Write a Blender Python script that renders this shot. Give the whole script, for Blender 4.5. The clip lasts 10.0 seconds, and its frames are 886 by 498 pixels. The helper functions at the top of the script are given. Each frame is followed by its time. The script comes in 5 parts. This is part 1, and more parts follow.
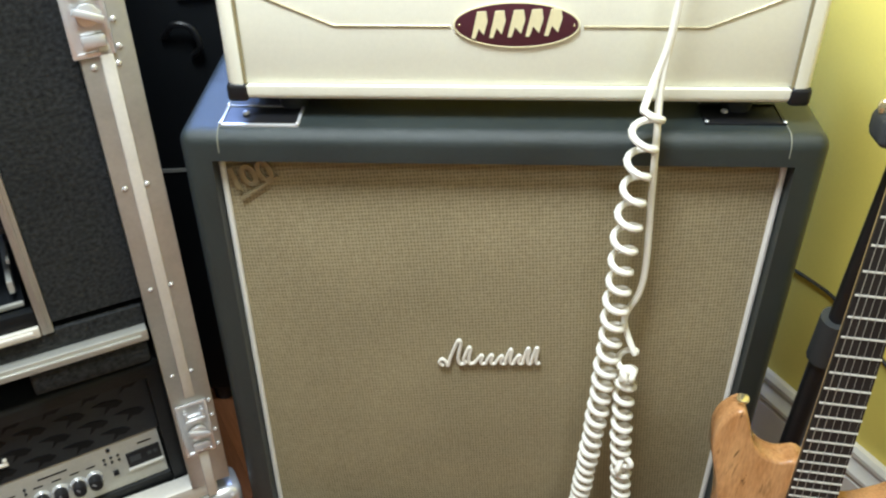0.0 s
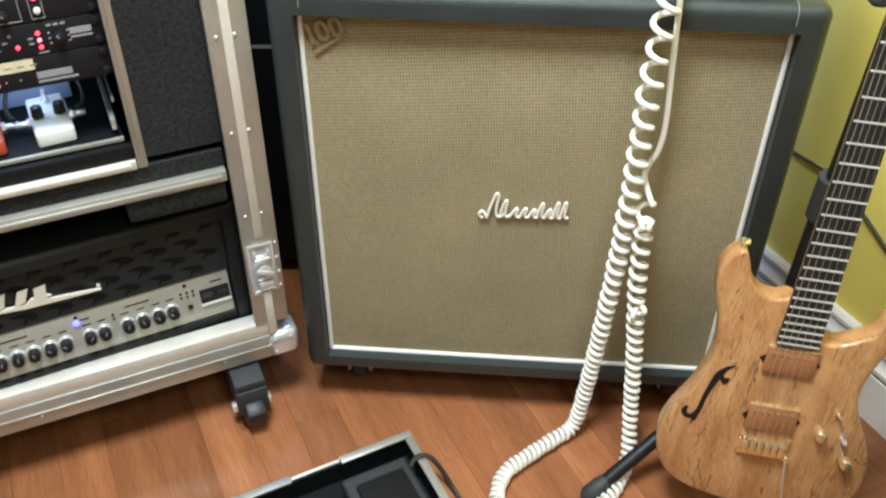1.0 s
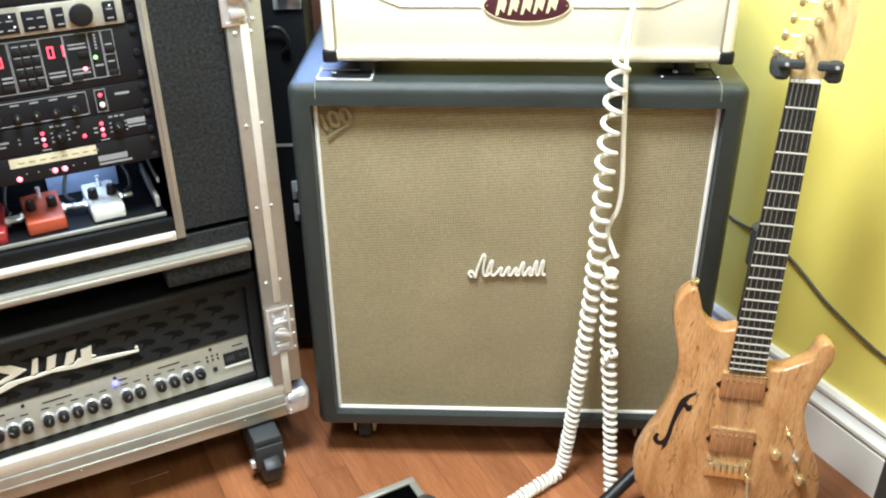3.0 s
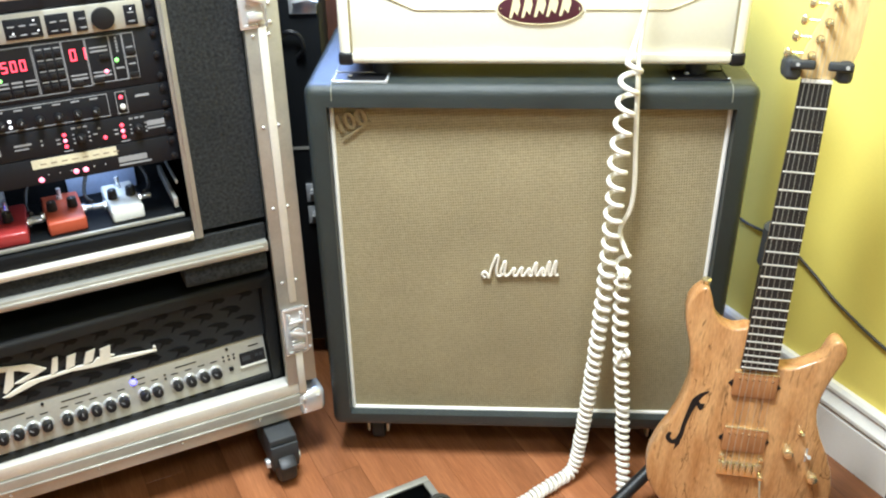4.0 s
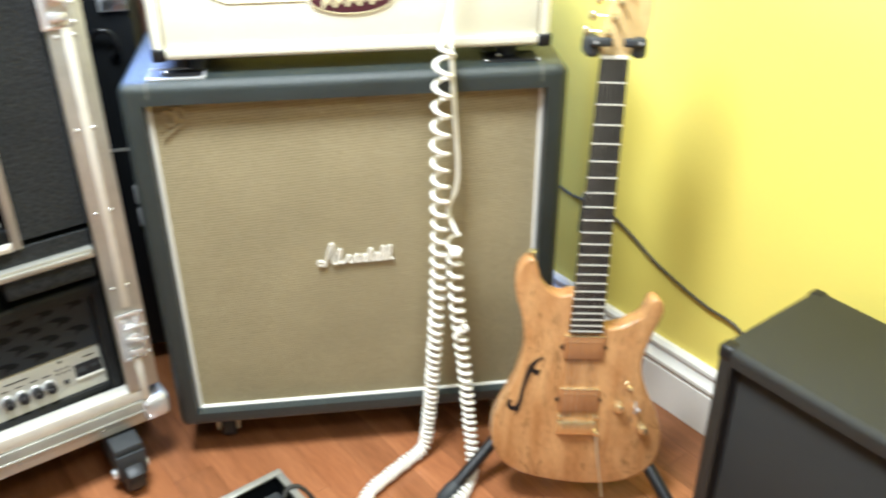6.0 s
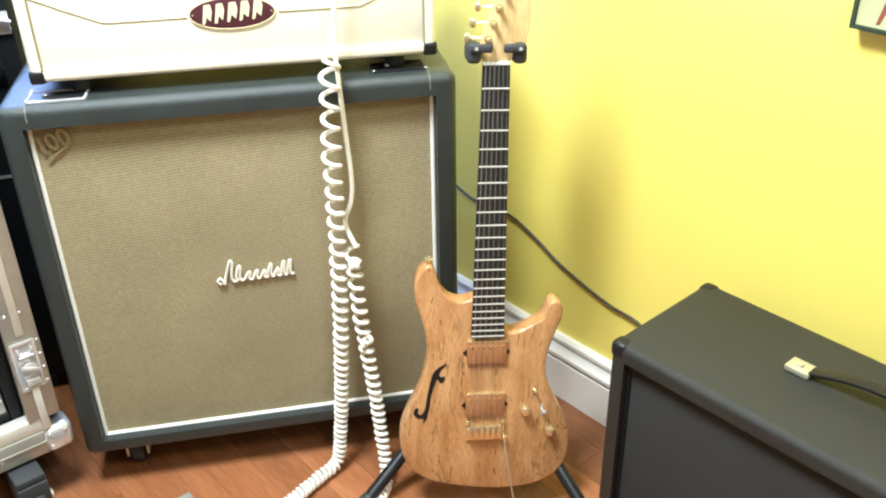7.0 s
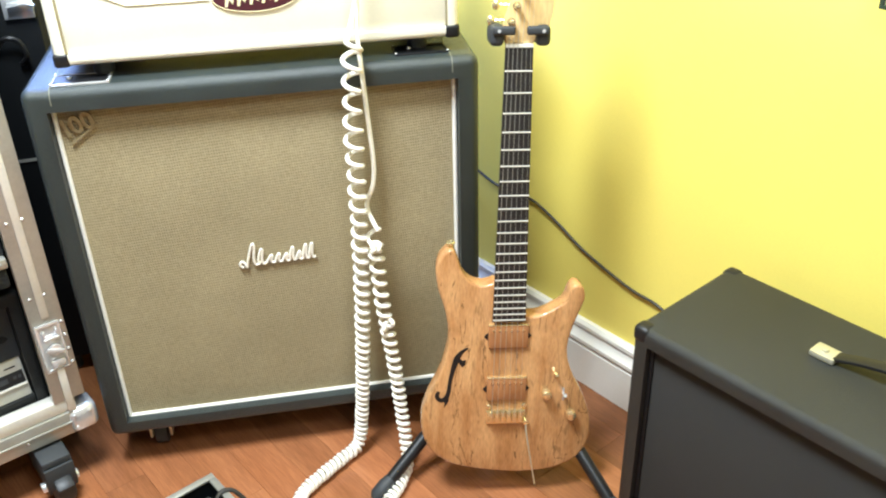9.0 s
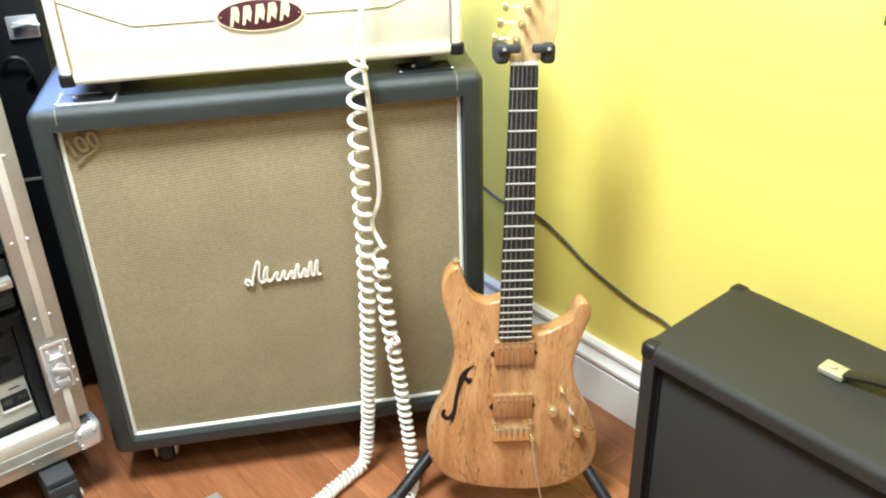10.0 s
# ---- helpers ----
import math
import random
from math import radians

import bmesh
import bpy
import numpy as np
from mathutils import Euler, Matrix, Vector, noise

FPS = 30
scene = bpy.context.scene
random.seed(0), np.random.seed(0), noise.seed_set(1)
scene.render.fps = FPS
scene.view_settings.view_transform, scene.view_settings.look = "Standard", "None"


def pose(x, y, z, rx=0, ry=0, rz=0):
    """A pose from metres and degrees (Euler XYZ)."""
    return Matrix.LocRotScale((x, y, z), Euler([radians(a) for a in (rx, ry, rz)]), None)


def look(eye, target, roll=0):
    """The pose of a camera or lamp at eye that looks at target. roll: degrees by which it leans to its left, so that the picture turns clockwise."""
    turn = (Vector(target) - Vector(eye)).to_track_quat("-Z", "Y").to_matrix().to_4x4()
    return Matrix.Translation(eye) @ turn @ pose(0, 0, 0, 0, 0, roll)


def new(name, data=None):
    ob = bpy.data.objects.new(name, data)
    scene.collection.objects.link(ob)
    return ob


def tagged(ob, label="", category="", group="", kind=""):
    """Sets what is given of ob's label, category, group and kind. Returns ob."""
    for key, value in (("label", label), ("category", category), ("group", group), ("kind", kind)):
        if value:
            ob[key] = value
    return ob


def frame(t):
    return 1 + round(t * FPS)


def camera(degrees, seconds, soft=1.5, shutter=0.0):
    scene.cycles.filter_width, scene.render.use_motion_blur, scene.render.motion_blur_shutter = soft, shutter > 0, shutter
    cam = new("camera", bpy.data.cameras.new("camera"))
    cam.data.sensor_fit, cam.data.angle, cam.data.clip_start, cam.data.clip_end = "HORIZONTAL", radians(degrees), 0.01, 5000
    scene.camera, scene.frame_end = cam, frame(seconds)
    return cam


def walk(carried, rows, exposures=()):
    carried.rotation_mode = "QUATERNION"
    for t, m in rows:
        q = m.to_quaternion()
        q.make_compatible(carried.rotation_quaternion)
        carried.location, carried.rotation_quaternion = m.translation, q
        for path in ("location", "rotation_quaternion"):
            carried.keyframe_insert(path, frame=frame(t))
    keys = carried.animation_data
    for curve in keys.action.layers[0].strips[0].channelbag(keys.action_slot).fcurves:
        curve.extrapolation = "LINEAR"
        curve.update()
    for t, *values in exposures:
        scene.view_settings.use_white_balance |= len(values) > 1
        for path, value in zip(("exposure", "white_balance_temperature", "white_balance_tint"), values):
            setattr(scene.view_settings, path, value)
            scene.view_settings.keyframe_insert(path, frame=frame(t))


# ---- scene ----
cam = camera(51.7, 10.0, 2.1, 0.4)
PATH = [
    (0, (-0.035, -0.945, 1.363), (-0.095, 0.661, 0.174), -0.5),
    (0.5, (-0.046, -1.028, 1.366), (-0.121, 0.543, 0.131), 0.2),
    (0.7, (-0.047, -1.082, 1.359), (-0.124, 0.476, 0.051), 0.2),
    (1, (-0.049, -1.177, 1.345), (-0.162, 0.371, 0.084), 0.4),
    (1.2, (-0.061, -1.220, 1.342), (-0.102, 0.347, 0.055), 1.2),
    (1.5, (-0.080, -1.284, 1.337), (-0.110, 0.312, 0.132), 0.1),
    (1.8, (-0.077, -1.346, 1.353), (-0.148, 0.297, 0.239), -0.1),
    (2, (-0.075, -1.388, 1.364), (-0.146, 0.287, 0.273), -1.0),
    (2.5, (-0.054, -1.432, 1.367), (-0.127, 0.282, 0.338), -0.7),
    (4, (-0.068, -1.472, 1.363), (-0.165, 0.260, 0.366), -0.9),
    (4.5, (-0.057, -1.483, 1.359), (-0.158, 0.266, 0.393), -1.2),
    (5, (-0.051, -1.482, 1.365), (-0.144, 0.264, 0.395), -1.1),
    (5.5, (-0.066, -1.480, 1.370), (-0.118, 0.259, 0.383), -0.8),
    (5.8, (-0.039, -1.491, 1.372), (0.037, 0.228, 0.378), -0.1),
    (6, (-0.021, -1.498, 1.374), (0.187, 0.208, 0.351), -0.2),
    (6.2, (0.027, -1.491, 1.385), (0.316, 0.194, 0.347), -0.9),
    (7.3, (0.067, -1.524, 1.363), (0.396, 0.185, 0.377), -0.9),
    (7.5, (0.062, -1.522, 1.368), (0.393, 0.187, 0.383), -0.8),
    (8, (0.069, -1.525, 1.363), (0.400, 0.191, 0.391), -1.1),
    (8.5, (0.067, -1.513, 1.371), (0.415, 0.190, 0.381), -1.2),
    (9, (0.061, -1.516, 1.364), (0.342, 0.178, 0.339), -1.5),
    (9.5, (0.054, -1.518, 1.362), (0.362, 0.179, 0.350), -1.2),
    (10, (0.055, -1.508, 1.371), (0.336, 0.200, 0.369), -1.8),
]
walk(cam, [(t, look(eye, target, roll)) for t, eye, target, roll in PATH],
     ((0.0, -0.72), (0.5, -1.0), (1.0, -0.42), (1.5, -0.03), (2.5, -0.03), (5.5, -0.03), (6.0, 0.05), (7.5, 0.08), (10.0, 0.08)))

# ---- light: warm ceiling lamps behind and above the camera ----
world = bpy.data.worlds.new("room_air")
scene.world = world
world.use_nodes = True
world.node_tree.nodes["Background"].inputs[0].default_value = (0.9, 0.95, 1.0, 1)
world.node_tree.nodes["Background"].inputs[1].default_value = 0.02


def area_lamp(name, place, target, size, watts, colour):
    data = bpy.data.lights.new(name, "AREA")
    data.shape, data.size, data.energy, data.color = "DISK", size, watts, colour
    ob = new(name, data)
    ob.matrix_world = look(place, target)
    return ob


area_lamp("ceiling_lamp_light", (-0.30, -0.60, 2.40), (-0.30, -0.60, 0.0), 0.60, 116, (0.78, 0.88, 0.95))
area_lamp("ceiling_lamp_light", (0.60, -1.70, 2.40), (0.60, -1.70, 0.0), 0.60, 24, (0.78, 0.88, 0.95))
# blue daylight through the window in the back wall
area_lamp("window_daylight", (-0.495, 0.717, 1.30), (-0.37, 0.50, 1.16), 0.55, 40, (0.24, 0.42, 1.0))
# added bluish fill over the pedal tray for its blue glow; no such fixture
area_lamp("tray_glow_fill", (-0.765, -0.049, 0.712), (-0.785, -0.014, 0.62), 0.10, 0.20, (0.5, 0.68, 1.0))


# ---- materials ----
def material(name, colour, rough=0.5, metal=0.0, grain=0.0, grain_scale=200.0, bump=0.0, bump_scale=400.0,
             stain=0.0, stain_scale=6.0, coat=0.0, emit=None, power=0.0, spec=0.5, wear=0.0):
    """A surface with fine grain, broad stains and a fine relief, all in metres."""
    m = bpy.data.materials.new(name)
    m.use_nodes = True
    nt = m.node_tree
    b = nt.nodes["Principled BSDF"]
    b.inputs["Roughness"].default_value = rough
    b.inputs["Metallic"].default_value = metal
    b.inputs["Coat Weight"].default_value = coat
    b.inputs["Specular IOR Level"].default_value = spec
    b.inputs["Base Color"].default_value = (*colour, 1)
    if emit:
        b.inputs["Emission Color"].default_value = (*emit, 1)
        b.inputs["Emission Strength"].default_value = power
    co = nt.nodes.new("ShaderNodeTexCoord")
    last = None
    for amount, scale, detail in ((grain, grain_scale, 3), (stain, stain_scale, 5)):
        if not amount:
            continue
        n = nt.nodes.new("ShaderNodeTexNoise")
        n.inputs["Scale"].default_value, n.inputs["Detail"].default_value = scale, detail
        nt.links.new(co.outputs["Object"], n.inputs["Vector"])
        r = nt.nodes.new("ShaderNodeMapRange")
        r.inputs[1].default_value, r.inputs[2].default_value = 0.25, 0.75
        r.inputs[3].default_value, r.inputs[4].default_value = 1 - amount, 1 + amount
        nt.links.new(n.outputs["Fac"], r.inputs[0])
        mx = nt.nodes.new("ShaderNodeMix")
        mx.data_type, mx.blend_type = "RGBA", "MULTIPLY"
        mx.inputs[0].default_value = 1
        if last:
            nt.links.new(last, mx.inputs[6])
        else:
            mx.inputs[6].default_value = (*colour, 1)
        nt.links.new(r.outputs[0], mx.inputs[7])
        last = mx.outputs[2]
        if wear:
            rr = nt.nodes.new("ShaderNodeMapRange")
            rr.inputs[3].default_value, rr.inputs[4].default_value = max(0.03, rough - wear), min(1, rough + wear)
            nt.links.new(n.outputs["Fac"], rr.inputs[0])
            nt.links.new(rr.outputs[0], b.inputs["Roughness"])
    if last:
        nt.links.new(last, b.inputs["Base Color"])
    if bump:
        n = nt.nodes.new("ShaderNodeTexNoise")
        n.inputs["Scale"].default_value, n.inputs["Detail"].default_value = bump_scale, 4
        nt.links.new(co.outputs["Object"], n.inputs["Vector"])
        bp = nt.nodes.new("ShaderNodeBump")
        bp.inputs["Strength"].default_value, bp.inputs["Distance"].default_value = bump, 0.002
        nt.links.new(n.outputs["Fac"], bp.inputs["Height"])
        nt.links.new(bp.outputs[0], b.inputs["Normal"])
    return m



def cloth_material():
    """Woven grille cloth: light threads crossing dark ones every few millimetres."""
    m = material("salt_and_pepper_grille_cloth", (0.33, 0.29, 0.20), 0.9, spec=0.2)
    nt = m.node_tree
    b = nt.nodes["Principled BSDF"]
    co = nt.nodes.new("ShaderNodeTexCoord")
    noise_a = nt.nodes.new("ShaderNodeTexNoise")
    noise_a.inputs["Scale"].default_value, noise_a.inputs["Detail"].default_value = 60, 3
    nt.links.new(co.outputs["Object"], noise_a.inputs["Vector"])
    bend = nt.nodes.new("ShaderNodeVectorMath")
    bend.operation = "MULTIPLY_ADD"
    bend.inputs[1].default_value = (0.0012, 0.0012, 0.0012)
    nt.links.new(noise_a.outputs["Color"], bend.inputs[0])
    nt.links.new(co.outputs["Object"], bend.inputs[2])
    tilt = nt.nodes.new("ShaderNodeMapping")
    tilt.inputs["Rotation"].default_value = (0, radians(4), 0)
    nt.links.new(bend.outputs[0], tilt.inputs["Vector"])
    waves = []
    for axis in "XZ":
        w = nt.nodes.new("ShaderNodeTexWave")
        w.bands_direction = axis
        w.inputs["Scale"].default_value = 70 if axis == "X" else 56
        w.inputs["Distortion"].default_value = 3.2
        w.inputs["Detail Scale"].default_value = 30
        nt.links.new(tilt.outputs[0], w.inputs["Vector"])
        waves.append(w.outputs["Fac"])
    mul = nt.nodes.new("ShaderNodeMath")
    mul.operation = "MULTIPLY"
    nt.links.new(waves[0], mul.inputs[0])
    nt.links.new(waves[1], mul.inputs[1])
    stain = nt.nodes.new("ShaderNodeTexNoise")
    stain.inputs["Scale"].default_value, stain.inputs["Detail"].default_value = 5, 6
    nt.links.new(co.outputs["Object"], stain.inputs["Vector"])
    ramp = nt.nodes.new("ShaderNodeValToRGB")
    ramp.color_ramp.elements[0].position, ramp.color_ramp.elements[1].position = 0.05, 0.55
    ramp.color_ramp.elements[0].color = (0.48, 0.405, 0.25, 1)
    ramp.color_ramp.elements[1].color = (0.228, 0.184, 0.104, 1)
    pepper = nt.nodes.new("ShaderNodeTexNoise")
    pepper.inputs["Scale"].default_value, pepper.inputs["Detail"].default_value = 170, 3
    nt.links.new(co.outputs["Object"], pepper.inputs["Vector"])
    blend = nt.nodes.new("ShaderNodeMix")
    blend.inputs[0].default_value = 0.38
    nt.links.new(mul.outputs[0], blend.inputs[2])
    nt.links.new(pepper.outputs["Fac"], blend.inputs[3])
    nt.links.new(blend.outputs[0], ramp.inputs[0])
    mx = nt.nodes.new("ShaderNodeMix")
    mx.data_type, mx.blend_type = "RGBA", "MULTIPLY"
    mx.inputs[0].default_value = 1
    r = nt.nodes.new("ShaderNodeMapRange")
    r.inputs[1].default_value, r.inputs[2].default_value, r.inputs[3].default_value, r.inputs[4].default_value = 0.3, 0.7, 0.9, 1.08
    nt.links.new(stain.outputs["Fac"], r.inputs[0])
    nt.links.new(ramp.outputs[0], mx.inputs[6])
    nt.links.new(r.outputs[0], mx.inputs[7])
    nt.links.new(mx.outputs[2], b.inputs["Base Color"])
    bp = nt.nodes.new("ShaderNodeBump")
    bp.inputs["Strength"].default_value, bp.inputs["Distance"].default_value = 0.5, 0.001
    nt.links.new(mul.outputs[0], bp.inputs["Height"])
    nt.links.new(bp.outputs[0], b.inputs["Normal"])
    return m


def wood_material(name, light, dark, rough=0.3, along="Y", stretch=14.0, scale=5.0, streak=0.0, coat=0.0, vary=0.0, fine=60.0, ink=0.0):
    """Wood with grain along one axis, dark streaks where spalted, and a tint of its own for each piece."""
    m = material(name, light, rough, coat=coat)
    nt = m.node_tree
    b = nt.nodes["Principled BSDF"]
    co = nt.nodes.new("ShaderNodeTexCoord")
    info = nt.nodes.new("ShaderNodeObjectInfo")
    shift = nt.nodes.new("ShaderNodeVectorMath")
    shift.operation = "MULTIPLY_ADD"
    shift.inputs[1].default_value = (37.0, 11.0, 23.0)
    nt.links.new(info.outputs["Random"], shift.inputs[0])
    nt.links.new(co.outputs["Object"], shift.inputs[2])
    mp = nt.nodes.new("ShaderNodeMapping")
    mp.inputs["Scale"].default_value = [1 / stretch if a == along else 1.0 for a in "XYZ"]
    nt.links.new(shift.outputs[0], mp.inputs["Vector"])

    def noise_node(sc, detail, dist=0.0):
        n = nt.nodes.new("ShaderNodeTexNoise")
        n.inputs["Scale"].default_value, n.inputs["Detail"].default_value, n.inputs["Distortion"].default_value = sc, detail, dist
        nt.links.new(mp.outputs[0], n.inputs["Vector"])
        return n.outputs["Fac"]

    broad, thin = noise_node(scale * 6, 5, 0.4), noise_node(fine * 6, 4)
    ramp = nt.nodes.new("ShaderNodeValToRGB")
    ramp.color_ramp.elements[0].position, ramp.color_ramp.elements[1].position = 0.32, 0.68
    ramp.color_ramp.elements[0].color, ramp.color_ramp.elements[1].color = (*dark, 1), (*light, 1)
    nt.links.new(broad, ramp.inputs[0])
    last = ramp.outputs[0]

    def multiply(colour, fac_socket, lo, hi, a=0.3, z=0.7):
        r = nt.nodes.new("ShaderNodeMapRange")
        r.inputs[1].default_value, r.inputs[2].default_value, r.inputs[3].default_value, r.inputs[4].default_value = a, z, lo, hi
        nt.links.new(fac_socket, r.inputs[0])
        mx = nt.nodes.new("ShaderNodeMix")
        mx.data_type, mx.blend_type = "RGBA", "MULTIPLY"
        mx.inputs[0].default_value = 1
        nt.links.new(colour, mx.inputs[6])
        nt.links.new(r.outputs[0], mx.inputs[7])
        return mx.outputs[2]

    last = multiply(last, thin, 0.82, 1.12)
    if streak:
        s1 = noise_node(scale * 13, 6, 1.2)
        last = multiply(last, s1, 1 - streak, 1.0, 0.345, 0.40)
    if ink:
        # thin wandering black lines along the contours of a noise, in patches
        lines, patch = noise_node(scale * 4.6, 5, 1.0), noise_node(scale * 2.6, 2, 0.3)
        off = nt.nodes.new("ShaderNodeMath")
        off.operation = "SUBTRACT"
        off.inputs[1].default_value = 0.5
        nt.links.new(lines, off.inputs[0])
        mag = nt.nodes.new("ShaderNodeMath")
        mag.operation = "ABSOLUTE"
        nt.links.new(off.outputs[0], mag.inputs[0])
        gate = nt.nodes.new("ShaderNodeMapRange")
        gate.inputs[1].default_value, gate.inputs[2].default_value, gate.inputs[3].default_value, gate.inputs[4].default_value = 0.47, 0.60, 0.0, 0.05
        nt.links.new(patch, gate.inputs[0])
        both = nt.nodes.new("ShaderNodeMath")
        both.operation = "ADD"
        nt.links.new(mag.outputs[0], both.inputs[0])
        nt.links.new(gate.outputs[0], both.inputs[1])
        last = multiply(last, both.outputs[0], 1 - ink, 1.0, 0.002, 0.010)
    if vary:
        last = multiply(last, info.outputs["Random"], 1 - vary, 1 + vary, 0, 1)
    nt.links.new(last, b.inputs["Base Color"])
    bp = nt.nodes.new("ShaderNodeBump")
    bp.inputs["Strength"].default_value, bp.inputs["Distance"].default_value = 0.12, 0.001
    nt.links.new(thin, bp.inputs["Height"])
    nt.links.new(bp.outputs[0], b.inputs["Normal"])
    return m


TOLEX = material("dark_green_grey_vinyl", (0.027, 0.035, 0.034), 0.36, bump=0.5, bump_scale=900, grain=0.12, stain=0.15, stain_scale=9, wear=0.06)
CREAM = material("cream_vinyl", (0.86, 0.84, 0.70), 0.42, bump=0.25, bump_scale=700, grain=0.02, stain=0.03)
GRILLE = cloth_material()
PIPING = material("off_white_piping", (0.80, 0.78, 0.72), 0.45, grain=0.04, stain=0.06)
GOLDLINE = material("tarnished_gold_piping", (0.34, 0.29, 0.17), 0.4, 0.3, grain=0.1)
ALU = material("brushed_aluminium", (0.48, 0.475, 0.43), 0.38, 0.62, grain=0.05, stain=0.12, stain_scale=14, wear=0.10)
# paler copy of the aluminium, with the edge highlights put into its colour
ALU_BRIGHT = material("highlit_aluminium_edge", (0.74, 0.71, 0.64), 0.42, 0.35, grain=0.04, stain=0.08, stain_scale=20)
CHROME = material("chrome", (0.78, 0.79, 0.80), 0.20, 0.62, grain=0.03, stain=0.05, stain_scale=30, wear=0.05)
GOLD = material("gold_plating", (0.86, 0.74, 0.44), 0.18, 0.85, grain=0.05, stain=0.06, stain_scale=30, wear=0.06)
CARPET = material("dark_grey_pebbled_case_lining", (0.016, 0.017, 0.017), 0.85, spec=0.3, grain=0.85, grain_scale=190, bump=0.45, bump_scale=240, stain=0.25, stain_scale=7)
LAMINATE = material("black_laminate", (0.005, 0.006, 0.007), 0.55, spec=0.2, grain=0.2, grain_scale=300, bump=0.2, stain=0.2)
BLACK = material("black_plastic", (0.010, 0.010, 0.011), 0.42, spec=0.35, grain=0.1, bump=0.1)
RUBBER = material("dark_grey_rubber", (0.030, 0.033, 0.036), 0.6, grain=0.1, bump=0.2)
PANEL = material("black_anodised_panel", (0.009, 0.010, 0.013), 0.42, spec=0.3, grain=0.12, stain=0.15, stain_scale=15)
PANEL_LINE = material("pale_panel_print", (0.27, 0.27, 0.28), 0.6, grain=0.1)
SILVER = material("champagne_silver_panel", (0.46, 0.45, 0.40), 0.40, 0.45, grain=0.05, stain=0.08, stain_scale=20)
TAPE = material("paper_label_tape", (0.62, 0.56, 0.40), 0.8, grain=0.1, stain=0.15, stain_scale=40)
# for the unseen walls: neutral grey set to tame warm reflections and fill
PLAIN = material("grey_white_wall_paint", (0.50, 0.50, 0.48), 0.7, grain=0.02, bump=0.15, bump_scale=420, stain=0.03, stain_scale=2)
NOTCHED = material("dark_grey_metal_panel", (0.018, 0.022, 0.025), 0.5, spec=0.35, grain=0.1, stain=0.12, stain_scale=12)
SEAM = material("worn_vinyl_seam", (0.22, 0.22, 0.17), 0.6, grain=0.1)
YELLOW = material("yellow_wall_paint", (0.88, 0.722, 0.162), 0.55, grain=0.02, grain_scale=300, bump=0.15, bump_scale=420, stain=0.03, stain_scale=2)
WHITE = material("white_trim_paint", (0.85, 0.83, 0.77), 0.32, grain=0.02, stain=0.03)
CEILING = material("white_ceiling_paint", (0.80, 0.80, 0.78), 0.9, grain=0.02, bump=0.2, bump_scale=200, stain=0.02)
WOODFLOOR = wood_material("reddish_floor_wood", (0.36, 0.140, 0.060), (0.26, 0.095, 0.039), 0.24, "Y", 16, 4, vary=0.24)
JOINT = material("dark_floor_joint", (0.07, 0.03, 0.015), 0.8, grain=0.2)
SPALT = wood_material("spalted_maple", (0.61, 0.330, 0.142), (0.43, 0.195, 0.072), 0.25, "Y", 5, 6.0, streak=0.32, coat=0.35, ink=0.7)
COVER = wood_material("reddish_maple_veneer", (0.45, 0.205, 0.085), (0.35, 0.145, 0.055), 0.3, "Y", 8, 5, coat=0.3)
MAPLE = wood_material("plain_maple", (0.80, 0.58, 0.29), (0.68, 0.45, 0.19), 0.3, "Y", 8, 4, coat=0.3)
EBONY = wood_material("dark_fretboard_wood", (0.022, 0.019, 0.018), (0.011, 0.010, 0.010), 0.42, "Y", 10, 6)
DARKWOOD = wood_material("dark_red_brown_wood", (0.10, 0.04, 0.025), (0.05, 0.02, 0.014), 0.4, "Z", 12, 5)
BLACKVINYL = material("black_vinyl", (0.017, 0.018, 0.016), 0.52, bump=0.7, bump_scale=800, grain=0.12, stain=0.2, wear=0.06)
BAYVINYL = material("matt_black_vinyl", (0.008, 0.009, 0.009), 0.5, bump=0.6, bump_scale=800, grain=0.12, stain=0.2, spec=0.35)
BLACKCLOTH = material("black_grille_cloth", (0.024, 0.025, 0.024), 0.8, bump=0.8, bump_scale=1200, grain=0.3, grain_scale=900, stain=0.1)
CORD = material("white_cord_plastic", (0.86, 0.83, 0.74), 0.35, grain=0.03, stain=0.05, stain_scale=20)
WIRE = material("dark_cable_rubber", (0.03, 0.027, 0.022), 0.5, grain=0.1)
HANDLE_METAL = material("brassy_nickel", (0.62, 0.59, 0.46), 0.30, 0.65, grain=0.06)
MAROON = material("dark_maroon_badge", (0.075, 0.02, 0.03), 0.35, grain=0.06, stain=0.06)
BADGE_CREAM = material("cream_badge_print", (0.80, 0.72, 0.45), 0.4, grain=0.04)
LOGO_WHITE = material("white_plastic_script", (0.82, 0.78, 0.68), 0.35, grain=0.05, stain=0.06, stain_scale=40)
RED_GLOW = material("red_lamp", (0.5, 0.02, 0.03), 0.4, emit=(1.0, 0.07, 0.12), power=3.6)
PINK_GLOW = material("pale_red_lamp", (0.6, 0.2, 0.25), 0.4, emit=(1.0, 0.22, 0.34), power=3)
BLUE_GLOW = material("blue_lamp", (0.1, 0.1, 0.6), 0.4, emit=(0.11, 0.11, 1.0), power=6)
GREEN_GLOW = material("green_lamp", (0.1, 0.5, 0.1), 0.4, emit=(0.35, 1.0, 0.25), power=2)
WHITE_GLOW = material("white_lamp", (0.7, 0.7, 0.7), 0.4, emit=(0.85, 0.9, 1.0), power=1.6)
ORANGE_PAINT = material("orange_red_enamel", (0.42, 0.075, 0.035), 0.35, grain=0.06, stain=0.1, stain_scale=30)
